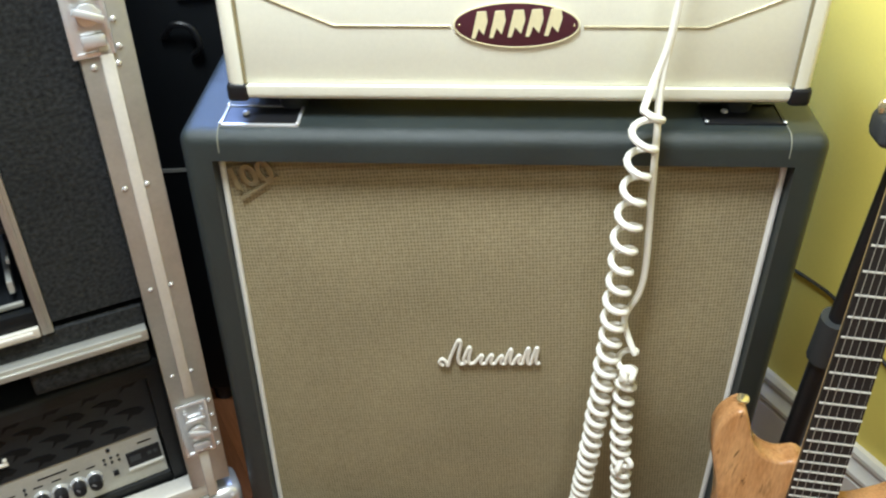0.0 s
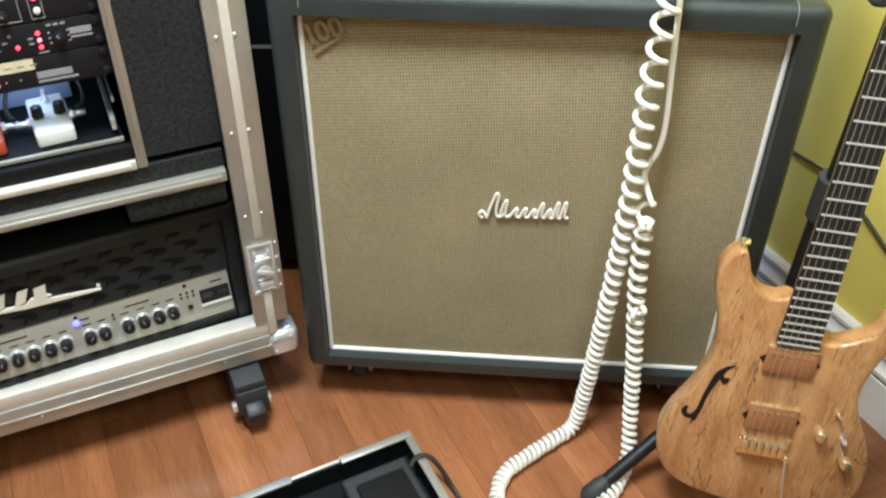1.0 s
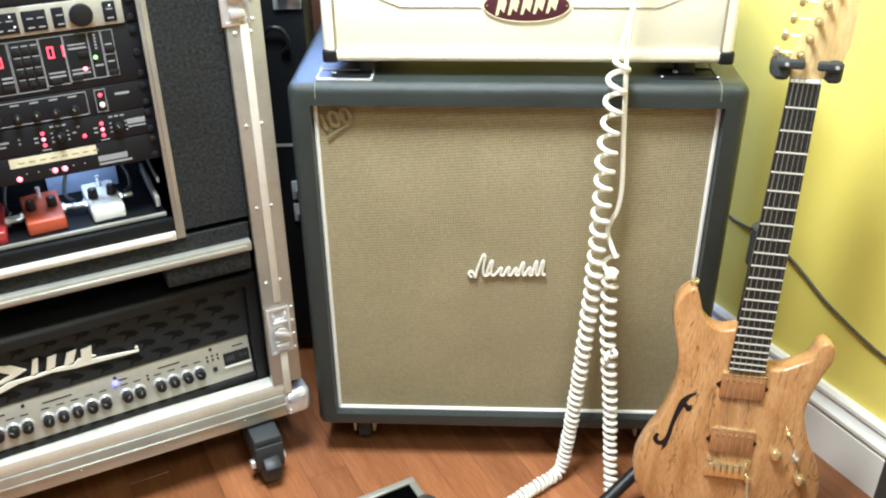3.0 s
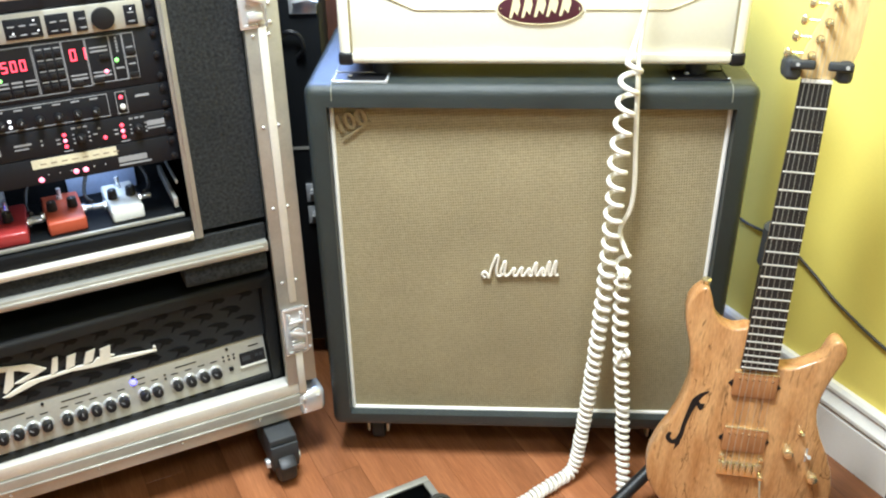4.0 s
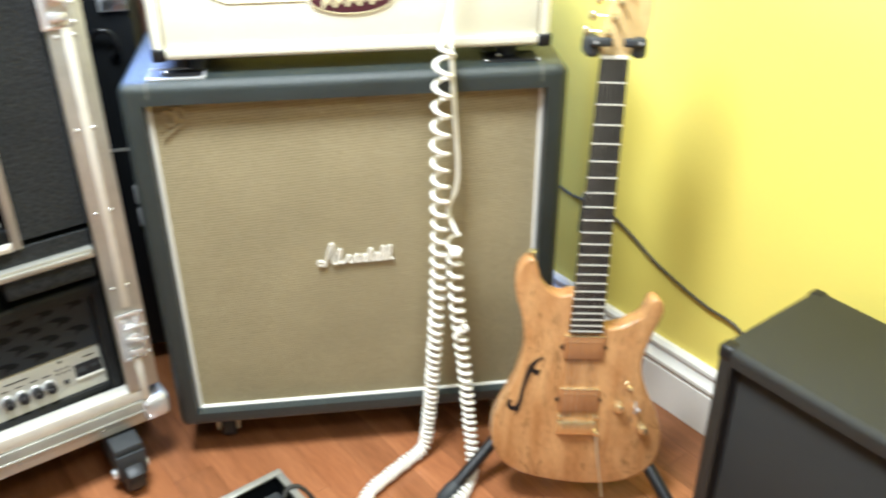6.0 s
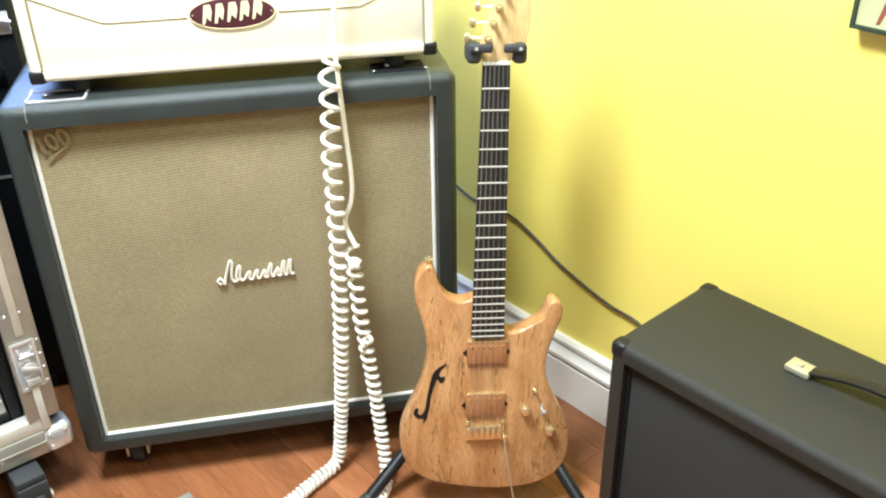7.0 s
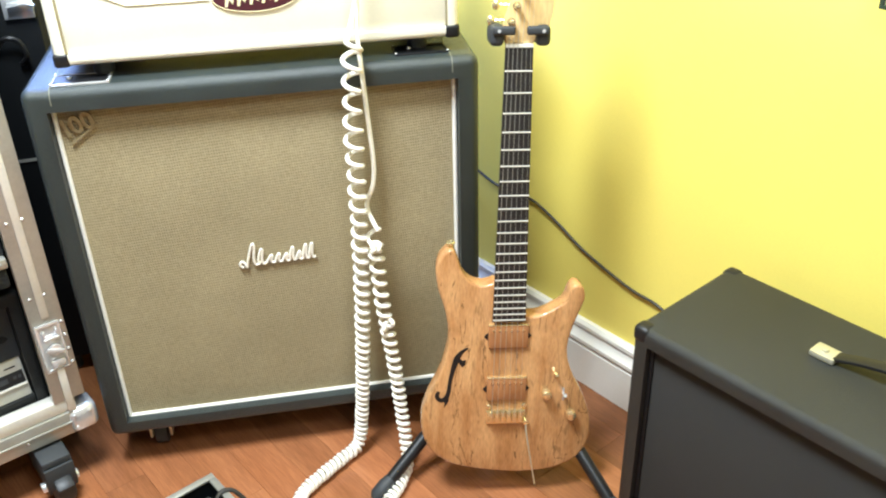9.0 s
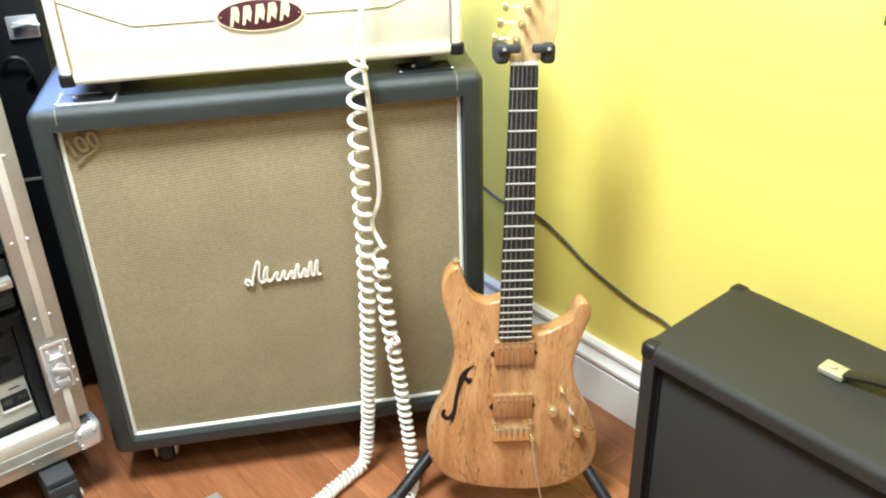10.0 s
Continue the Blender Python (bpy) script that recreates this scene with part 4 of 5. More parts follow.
def effect_pedal(name, m, label, paint, w, d, h, knobs, lampmat=None, switch=True):
    p = thing(name, m, label, "effect pedal", "pedals on the tray")
    bm = span_bm((-w / 2, 0, 0), (w / 2, d, h), 0.004, 3)
    for v in bm.verts:
        if v.co.z > h * 0.5:
            v.co.z -= 0.006 * (1 - v.co.y / d)
    part("enclosure", bm, paint, p)
    for x in knobs:
        k = part("knob", cyl_bm(0.0085, 0.016, (x, d * 0.42, h + 0.006), "z", 20, top=0.0075, bevel=0.001), BLACK, p)
        part("pointer", span_bm((x - 0.0006, d * 0.42 - 0.007, h + 0.0142), (x + 0.0006, d * 0.42, h + 0.0150)), PANEL_LINE, k)
    if switch:
        part("toggle_switch", join_bm(cyl_bm(0.005, 0.006, (0, d * 0.80, h + 0.002), "z", 14), cyl_bm(0.003, 0.016, (0.001, d * 0.80, h + 0.010), "z", 10, top=0.004)), CHROME, p)
    if lampmat:
        part("indicator_lamp", ball_bm(0.0035, (0, d * 0.62, h), (1, 1, 0.8), 12, 8), lampmat, p)
    for s in (-1, 1):
        part("jack_plug", join_bm(cyl_bm(0.0050, 0.024, (s * (w / 2 + 0.011), d * 0.55, h * 0.45), "x", 14, bevel=0.001), cyl_bm(0.008, 0.005, (s * (w / 2 + 0.0025), d * 0.55, h * 0.45), "x", 6)), CHROME, p, "chrome jack plug")
    return p


effect_pedal("effect_pedal", RACK @ pose(-0.286, 0.050, TRAY_Z + 0.0006, 0, 0, 3), "white enamel effect pedal with two black knobs", WHITE_PAINT, 0.052, 0.098, 0.030, (-0.015, 0.015), None)
effect_pedal("effect_pedal", RACK @ pose(-0.382, 0.050, TRAY_Z + 0.0006, 0, 0, 2), "orange-red enamel effect pedal with two black knobs", ORANGE_PAINT, 0.060, 0.098, 0.030, (-0.016, 0.016), None)
effect_pedal("effect_pedal", RACK @ pose(-0.474, 0.042, TRAY_Z + 0.0006, 0, 0, -3), "dark red and chrome effect pedal with blue lamp", RED_PAINT, 0.062, 0.100, 0.029, (0.004,), BLUE_GLOW)


def loose_cable(name, points, r, mat, label, parent_free=True):
    ob = mesh_ob(name, tube_bm(spline(points, 8), r, 8), mat)
    return tagged(ob, label, "cable")


for i, pts in enumerate((((-0.335, 0.10, 0.665), (-0.342, 0.12, 0.664), (-0.343, 0.15, 0.668), (-0.33, 0.165, 0.70), (-0.318, 0.17, 0.725), (-0.30, 0.165, 0.738)),
                         ((-0.252, 0.10, 0.665), (-0.240, 0.12, 0.664), (-0.238, 0.15, 0.675), (-0.252, 0.165, 0.71), (-0.245, 0.17, 0.735)),
                         ((-0.432, 0.10, 0.665), (-0.438, 0.13, 0.664), (-0.43, 0.16, 0.69), (-0.405, 0.17, 0.725), (-0.40, 0.172, 0.74)),
                         ((-0.31, 0.16, 0.740), (-0.295, 0.172, 0.715), (-0.275, 0.174, 0.712), (-0.258, 0.172, 0.722), (-0.25, 0.16, 0.740)))):
    ob = loose_cable("patch_cable", pts, 0.0032, WIRE, "thin black patch cable looped behind the pedals")
    ob.matrix_world = RACK


# ---- amplifier head in the lower bay ----
def bay_head():
    H = RACK @ pose(-0.063, 0.045, -0.006, 0, 0, 2.5)
    h = thing("guitar_amplifier_head", H, "black amplifier head with notched front, silver panel and blue lamp", "amplifier")
    W, z0, z1 = 0.715, 0.2165, 0.492
    part("shell", ring_bm(-W, 0, z0, z1, -0.012, 0.30, 0.024, 0.009, 4), BAYVINYL, h)
    part("back_panel", span_bm((-W + 0.025, 0.27, z0 + 0.025), (-0.025, 0.295, z1 - 0.025)), BLACK, h)
    front = part("notched_panel", span_bm((-W + 0.025, 0.008, 0.352), (-0.025, 0.014, z1 - 0.025)), NOTCHED, h, "black metal panel with rows of claw-shaped vents")
    # claw-shaped vents
    claw = None
    for row in range(4):
        for col in range(14):
            x, z = -0.055 - 0.052 * col - 0.026 * (row % 2), 0.4505 - 0.0275 * row
            if x < -W + 0.04:
                continue
            if claw is None:
                claw = part("vent", turned(outline_bm([(-0.022, 0.008), (-0.006, 0.0105), (0.011, 0.0075), (0.019, 0.0), (0.010, -0.006), (0.001, -0.004), (-0.009, -0.012), (-0.003, 0.001)], 0.0, 0.0015), UPRIGHT), LAMINATE, front, "claw-shaped vent")
                claw.matrix_basis = pose(x, 0.0085, z)
            else:
                again(claw, pose(x, 0.0085, z))
    panel = part("control_panel", turned(span_bm((-W + 0.03, -0.002, 0.0), (-0.028, 0.004, 0.083), 0.001), pose(0, -0.002, 0.2705, -10, 0, 0)), SILVER, h, "champagne silver control panel")
    part("lower_bar", span_bm((-W + 0.025, -0.008, z0 + 0.0245), (-0.025, 0.012, 0.2695), 0.003), BAYVINYL, h)

    def on_panel(bm):
        return turned(bm, pose(0, -0.002, 0.2705, -10, 0, 0))

    for i, x in enumerate((-0.129, -0.152, -0.177, -0.202, -0.239, -0.262, -0.299, -0.323, -0.348, -0.372, -0.397, -0.431, -0.454, -0.478, -0.503, -0.54, -0.565, -0.59, -0.615)):
        k = part("knob", on_panel(join_bm(cyl_bm(0.0100, 0.020, (x, -0.0130, 0.034), "y", 20, top=0.0088, bevel=0.001))), BLACK, panel, "black control knob")
        part("skirt", on_panel(cyl_bm(0.0125, 0.005, (x, -0.0048, 0.034), "y", 24, top=0.0112, bevel=0.0008)), CHROME, k)
        part("pointer", on_panel(turned(span_bm((-0.0007, -0.0240, 0.001), (0.0007, -0.0229, 0.0075)), pose(x, 0, 0.034, 0, -50 + 17 * (i % 6), 0))), PANEL_LINE, k)
    part("panel_print", on_panel(join_bm(*[span_bm((x - 0.007, -0.0027, 0.053), (x + 0.006, -0.0019, 0.0548)) for x in (-0.129, -0.152, -0.177, -0.202, -0.239, -0.262, -0.299, -0.323, -0.348, -0.372, -0.397, -0.431, -0.454)]
                                        + [span_bm((a, -0.0027, 0.064), (b, -0.0019, 0.0662)) for a, b in ((-0.20, -0.16), (-0.28, -0.255), (-0.40, -0.35), (-0.50, -0.46), (-0.06, -0.04))])), LAMINATE, panel, smooth=False, kind="stuff")
    for x in (-0.110, -0.100, -0.090, -0.22):
        for z in (0.058, 0.050):
            part("toggle", on_panel(ball_bm(0.0022, (x, -0.003, z), (1, 0.8, 1), 8, 6)), BLACK, panel)
    part("rocker_switch", on_panel(span_bm((-0.103, -0.006, 0.026), (-0.095, -0.002, 0.034), 0.001)), BLACK, panel)
    for x in (-0.101, -0.275, -0.43, -0.56):
        part("panel_screw", on_panel(cyl_bm(0.003, 0.002, (x, -0.003, 0.072), "y", 10)), BLACK, panel)
    part("channel_lamp", on_panel(ball_bm(0.0058, (-0.276, -0.003, 0.062), (1, 0.7, 1), 14, 8)), BLUE_GLOW, panel, "bright blue lamp")
    w = part("display_window", on_panel(span_bm((-0.080, -0.0045, 0.029), (-0.031, -0.0018, 0.055), 0.001)), BLACK, panel, "small black display")
    part("window_rim", on_panel(span_bm((-0.081, -0.007, 0.0245), (-0.030, -0.002, 0.0285), 0.001)), ALU_BRIGHT, w)
    part("display_bars", on_panel(join_bm(span_bm((-0.076, -0.0052, 0.038), (-0.060, -0.0044, 0.048)), span_bm((-0.050, -0.0052, 0.041), (-0.044, -0.0044, 0.047)), span_bm((-0.041, -0.0052, 0.041), (-0.036, -0.0044, 0.047)))), RUBBER, w)
    # white nameplate: a plain lance with slanted blocks
    name = part("nameplate", turned(join_bm(
        outline_bm([(-0.485, 0.3865), (-0.475, 0.3835), (-0.425, 0.397), (-0.37, 0.400), (-0.335, 0.3955), (-0.305, 0.3945), (-0.225, 0.3915), (-0.225, 0.3955), (-0.30, 0.404), (-0.325, 0.4125), (-0.335, 0.404), (-0.36, 0.4065), (-0.395, 0.404), (-0.44, 0.405)], -0.004, 0.0, 0.0006, 1),
        outline_bm([(-0.55, 0.447), (-0.48, 0.4475), (-0.43, 0.437), (-0.408, 0.420), (-0.43, 0.411), (-0.452, 0.405), (-0.462, 0.4075), (-0.432, 0.419), (-0.450, 0.431), (-0.485, 0.439), (-0.55, 0.440)], -0.004, 0.0, 0.0006, 1),
        outline_bm([(-0.466, 0.442), (-0.456, 0.440), (-0.464, 0.404), (-0.478, 0.392), (-0.482, 0.396)], -0.0035, 0.0005, 0.0006, 1),
        outline_bm([(-0.395, 0.436), (-0.386, 0.437), (-0.392, 0.409), (-0.404, 0.405)], -0.004, 0.0005, 0.0006, 1),
        outline_bm([(-0.372, 0.432), (-0.357, 0.434), (-0.364, 0.410), (-0.379, 0.407)], -0.004, 0.0005, 0.0006, 1),
        outline_bm([(-0.341, 0.430), (-0.325, 0.432), (-0.334, 0.409), (-0.350, 0.406)], -0.004, 0.0005, 0.0006, 1),
        outline_bm([(-0.318, 0.428), (-0.300, 0.431), (-0.303, 0.413), (-0.296, 0.409), (-0.322, 0.404)], -0.004, 0.0005, 0.0006, 1)), UPRIGHT), LOGO_WHITE, h, "white slanted nameplate with a long tail")
    name.matrix_basis = pose(0, 0.0025, -0.006, 0, 0, 0)
    part("nameplate_dot", cyl_bm(0.003, 0.005, (-0.228, 0.005, 0.3945), "y", 12, bevel=0.0006), LOGO_WHITE, h)
    return h


bay_head()


# ---- electric guitar hung on a floor stand ----
GUITAR = pose(0.3887, -0.222, 0.2082, 81.6, 2.28, -6.0) @ Matrix.Scale(1.055, 4)


def electric_guitar():
    g = thing("electric_guitar", GUITAR, "spalted maple electric guitar with gold hardware hung on a stand", "guitar")
    body_line = [(-0.099, 0.311), (-0.116, 0.300), (-0.126, 0.277), (-0.123, 0.240), (-0.113, 0.208), (-0.106, 0.174), (-0.104, 0.137), (-0.111, 0.098),
                 (-0.123, 0.062), (-0.142, 0.020), (-0.152, -0.018), (-0.148, -0.058), (-0.132, -0.090), (-0.105, -0.113), (-0.064, -0.128), (0.0, -0.139),
                 (0.050, -0.141), (0.098, -0.134), (0.138, -0.112), (0.157, -0.077), (0.158, -0.030), (0.144, 0.016), (0.122, 0.060), (0.109, 0.100),
                 (0.110, 0.137), (0.122, 0.180), (0.133, 0.212), (0.130, 0.232), (0.119, 0.240), (0.108, 0.233), (0.099, 0.209), (0.081, 0.196),
                 (0.057, 0.184), (0.034, 0.183), (0.026, 0.196), (0.004, 0.222), (-0.020, 0.247), (-0.044, 0.243), (-0.066, 0.250), (-0.081, 0.268), (-0.089, 0.292)]
    smooth_line = [(p.x, p.y) for p in spline([(x, y, 0) for x, y in body_line], 4, True)]
    body = part("body", outline_bm(smooth_line, -0.050, -0.012, 0.005, 3), SPALT, g, "figured spalted maple body")
    # f-shaped sound hole, inlaid
    line = [Vector((x, y, 0)) for x, y in ((-0.069, 0.1245), (-0.080, 0.117), (-0.089, 0.104), (-0.096, 0.080), (-0.101, 0.056), (-0.103, 0.038), (-0.108, 0.024), (-0.117, 0.020), (-0.124, 0.028), (-0.121, 0.038))]
    run = spline(line, 5)
    wide = np.interp(np.linspace(0, 1, len(run)), np.linspace(0, 1, 10), (0.0008, 0.0032, 0.0056, 0.0040, 0.0034, 0.0038, 0.0046, 0.0040, 0.0040, 0.0028))
    edge = []
    for i, p in enumerate(run):
        d = (run[min(i + 1, len(run) - 1)] - run[max(i - 1, 0)]).normalized()
        edge.append((p, Vector((-d.y, d.x, 0)) * float(wide[i])))
    stroke = [((p + q).x, (p + q).y) for p, q in edge] + [((p - q).x, (p - q).y) for p, q in reversed(edge)]
    part("sound_hole", join_bm(outline_bm(stroke, -0.0125, -0.0113),
                               outline_bm([(-0.087, 0.108), (-0.079, 0.099), (-0.073, 0.101), (-0.074, 0.090), (-0.080, 0.087), (-0.084, 0.094), (-0.090, 0.097)], -0.0125, -0.0112),
                               outline_bm([(-0.114, 0.022), (-0.110, 0.014), (-0.1115, 0.004), (-0.103, 0.018), (-0.102, 0.034)], -0.0125, -0.0112)), BLACK, body, "black f-shaped sound hole")
    # neck
    def half(y):
        return 0.0215 + (0.0285 - 0.0215) * (0.648 - y) / 0.466
    fb = [(-half(0.178), 0.178), (half(0.178), 0.178), (half(0.648), 0.648), (-half(0.648), 0.648)]
    board = part("fretboard", outline_bm(fb, -0.008, -0.002, 0.0006, 1), EBONY, g, "dark ebony fretboard")
    bm = bmesh.new()
    rings = []
    for y in (0.20, 0.30, 0.45, 0.62, 0.655):
        w, d = half(min(y, 0.648)), 0.0155
        rings.append([bm.verts.new((w * math.cos(a), y, -0.0082 - d * math.sin(a))) for a in [math.pi * k / 10 for k in range(11)]])
    for A, B in zip(rings, rings[1:]):
        for k in range(10):
            bm.faces.new((A[k], A[k + 1], B[k + 1], B[k]))
        bm.faces.new((A[10], A[0], B[0], B[10]))
    bm.faces.new(rings[0])
    bm.faces.new(rings[-1][::-1])
    bmesh.ops.recalc_face_normals(bm, faces=bm.faces)
    part("neck", bm, MAPLE, g)
    for n in range(1, 23):
        y = 0.648 * 2 ** (-n / 12)
        part("fret", tube_bm([(-half(y) + 0.0004, y, -0.0019), (half(y) - 0.0004, y, -0.0019)], 0.0014, 6), ALU_BRIGHT, board)
    part("nut", span_bm((-0.0215, 0.648, -0.008), (0.0215, 0.653, 0.0005), 0.0006), PIPING, g, "cream nut")
    # headstock with six tuners along one side
    hs = [(-0.0215, 0.6535), (0.0215, 0.6535), (0.030, 0.664), (0.046, 0.680), (0.051, 0.700), (0.052, 0.740), (0.052, 0.790), (0.048, 0.825), (0.036, 0.845),
          (0.022, 0.846), (0.014, 0.825), (0.004, 0.775), (-0.010, 0.730), (-0.022, 0.694), (-0.026, 0.680)]
    part("headstock", outline_bm(hs, -0.0205, -0.0065, 0.0015, 2), MAPLE, g, "figured maple headstock")
    for k in range(6):
        x, y = -0.018 + 0.0075 * k, 0.687 + 0.0235 * k
        t = part("tuner", join_bm(cyl_bm(0.0042, 0.018, (x + 0.004, y, 0.001), "z", 16, top=0.0034, bevel=0.0006), cyl_bm(0.006, 0.003, (x + 0.004, y, -0.0055), "z", 16)), GOLD, g, "gold tuning machine")
        part("button", join_bm(cyl_bm(0.002, 0.022, (x - 0.014, y, -0.016), "x", 8), ball_bm(0.0085, (x - 0.026, y, -0.016), (0.75, 1.0, 0.62), 14, 10)), GOLD, t)
    # strings
    for k in range(6):
        x = -0.0170 + 0.0068 * k
        xb = -0.0262 + 0.0105 * k
        part("string", tube_bm([(xb, -0.012, 0.0012), (xb, 0.001, 0.0022), (x, 0.650, 0.0012), (-0.014 + 0.0075 * k, 0.687 + 0.0235 * k, 0.001)], 0.00050 - 0.00006 * k, 5), ALU, g)
    # pickups with maple covers and black mounting ears
    for y0, y1 in ((0.125, 0.167), (0.019, 0.062)):
        p = part("pickup", span_bm((-0.0345, y0, -0.013), (0.0355, y1, -0.006), 0.0015), COVER, g, "wood-covered humbucker pickup")
        part("gold_edge", span_bm((-0.0345, y1 - 0.0005, -0.013), (0.0355, y1 + 0.0035, -0.0058), 0.0008), GOLD, p)
        for k in range(6):
            part("pole_screw", cyl_bm(0.0022, 0.002, (-0.026 + 0.0105 * k, y1 - 0.007, -0.0055), "z", 10), GOLD, p)
        for s in (-1, 1):
            part("mounting_ear", outline_bm([(s * 0.035, (y0 + y1) / 2 - 0.007), (s * 0.042, (y0 + y1) / 2), (s * 0.035, (y0 + y1) / 2 + 0.007)][::s], -0.0125, -0.0105), BLACK, p)
    # bridge
    b = part("bridge", span_bm((-0.035, -0.031, -0.012), (0.037, -0.002, -0.0075), 0.0012), GOLD, g, "gold tremolo bridge")
    for k in range(6):
        part("saddle", span_bm((-0.0305 + 0.0105 * k, -0.024, -0.0075), (-0.0215 + 0.0105 * k, -0.001 + 0.001 * (k % 3), 0.0005), 0.0015), GOLD, b)
    for x in (-0.031, 0.033):
        part("stud", cyl_bm(0.0048, 0.008, (x, 0.006, -0.009), "z", 16, bevel=0.001), GOLD, b)
    part("arm_socket", cyl_bm(0.005, 0.012, (0.037, -0.026, -0.006), "z", 16, bevel=0.001), GOLD, b)
    part("tremolo_arm", tube_bm(spline([(0.037, -0.028, -0.002), (0.038, -0.045, 0.004), (0.045, -0.09, 0.012), (0.056, -0.15, 0.014)], 6), 0.0014, 7), HANDLE_METAL, b, "thin tremolo arm hanging down")
    # controls
    for x, y in ((0.073, 0.030), (0.120, -0.014)):
        k = part("knob", cyl_bm(0.0092, 0.016, (x, y, -0.004), "z", 24, top=0.0082, bevel=0.0012), GOLD, g, "gold dome knob")
    part("selector_switch", join_bm(outline_bm([(0.1035, 0.012), (0.1065, 0.012), (0.1065, 0.038), (0.1035, 0.038)], -0.0125, -0.0112), turned(cyl_bm(0.0022, 0.020, (0, 0, 0.008), "z", 10, top=0.0034), pose(0.105, 0.024, -0.011, -24, 0, 0))), CHROME, g, "chrome blade switch")
    part("mini_switch", join_bm(cyl_bm(0.0045, 0.004, (0.089, 0.067, -0.011), "z", 12), turned(cyl_bm(0.0016, 0.014, (0, 0, 0.006), "z", 8, top=0.0028), pose(0.089, 0.067, -0.010, -20, 0, 0))), GOLD, g)
    part("strap_button", join_bm(turned(cyl_bm(0.0075, 0.004, (0, 0, 0.012), "z", 18, bevel=0.001), pose(-0.101, 0.307, -0.028, -80, 0, 0)), turned(cyl_bm(0.0042, 0.014, (0, 0, 0.006), "z", 14), pose(-0.101, 0.307, -0.028, -80, 0, 0))), GOLD, g)
    return g


electric_guitar()


def guitar_stand():
    s = thing("guitar_stand", pose(0, 0, 0), "black tripod guitar stand with a padded neck yoke", "guitar stand")
    G = GUITAR
    top = G @ Vector((0.0, 0.662, -0.045))
    base = Vector((top.x + 0.012, top.y + 0.075, 0.30))
    part("upper_tube", tube_bm([base.lerp(top, 0.35), top], 0.0115, 14), BLACK, s)
    part("lower_tube", tube_bm([Vector((base.x, base.y, 0.20)).lerp(base, 0.0), base.lerp(top, 0.42)], 0.0150, 14), BLACK, s)
    part("clutch", tube_bm([base.lerp(top, 0.36), base.lerp(top, 0.40), base.lerp(top, 0.47), base.lerp(top, 0.49)], 0.021, 16), RUBBER, s, "grey height clutch")
    # yoke in the guitar's own axes
    yoke = part("yoke", join_bm(span_bm((-0.013, 0.655, -0.075), (0.013, 0.685, -0.028), 0.005),
                                span_bm((-0.047, 0.654, -0.040), (0.047, 0.678, -0.026), 0.006)), BLACK, s)
    yoke.matrix_basis = G
    for sx in (-1, 1):
        a, b = sorted((sx * 0.0245, sx * 0.047))
        part("yoke_pad", span_bm((a, 0.650, -0.038), (b, 0.682, 0.006), 0.008, 4), RUBBER, yoke, "rounded dark rubber yoke pad")
        a, b = sorted((sx * 0.0085, sx * 0.044))
        part("gate_arm", span_bm((a, 0.668, 0.0045), (b, 0.682, 0.013), 0.004, 3), RUBBER, yoke, "rounded locking arm")
        part("gate_pin", cyl_bm(0.0028, 0.002, (sx * 0.034, 0.675, 0.0135), "z", 10), CHROME, yoke)
    hub = Vector((base.x, base.y, 0.21))
    part("hub", join_bm(cyl_bm(0.026, 0.06, hub, "z", 18, bevel=0.004)), BLACK, s)
    for foot in ((0.140, -0.195, 0.016), (0.585, -0.345, 0.016), (hub.x + 0.09, hub.y + 0.20, 0.016)):
        f = Vector(foot)
        leg = part("leg", tube_bm([hub, hub.lerp(f, 0.5) + Vector((0, 0, 0.008)), f], 0.0125, 12), BLACK, s)
        d = (f - hub).normalized()
        part("foot_cap", tube_bm([f - d * 0.035, f - d * 0.02, f + d * 0.006, f + d * 0.016], 0.017, 14, taper=lambda t: (0.82, 1.0, 1.0, 0.6)[round(t * 3)]), RUBBER, leg, "dark rubber foot cap")
    # arms that carry the body from behind
    for sx in (-1, 1):
        tip = G @ Vector((sx * 0.075, -0.06, -0.062))
        arm = part("rest_arm", tube_bm([hub + Vector((0, 0, 0.02)), hub.lerp(tip, 0.6), tip], 0.008, 10), BLACK, s)
        part("rest_pad", tube_bm([tip + Vector((-0.02, 0, 0)), tip + Vector((0.02, 0, 0))], 0.0115, 12), RUBBER, arm)
    return s


guitar_stand()


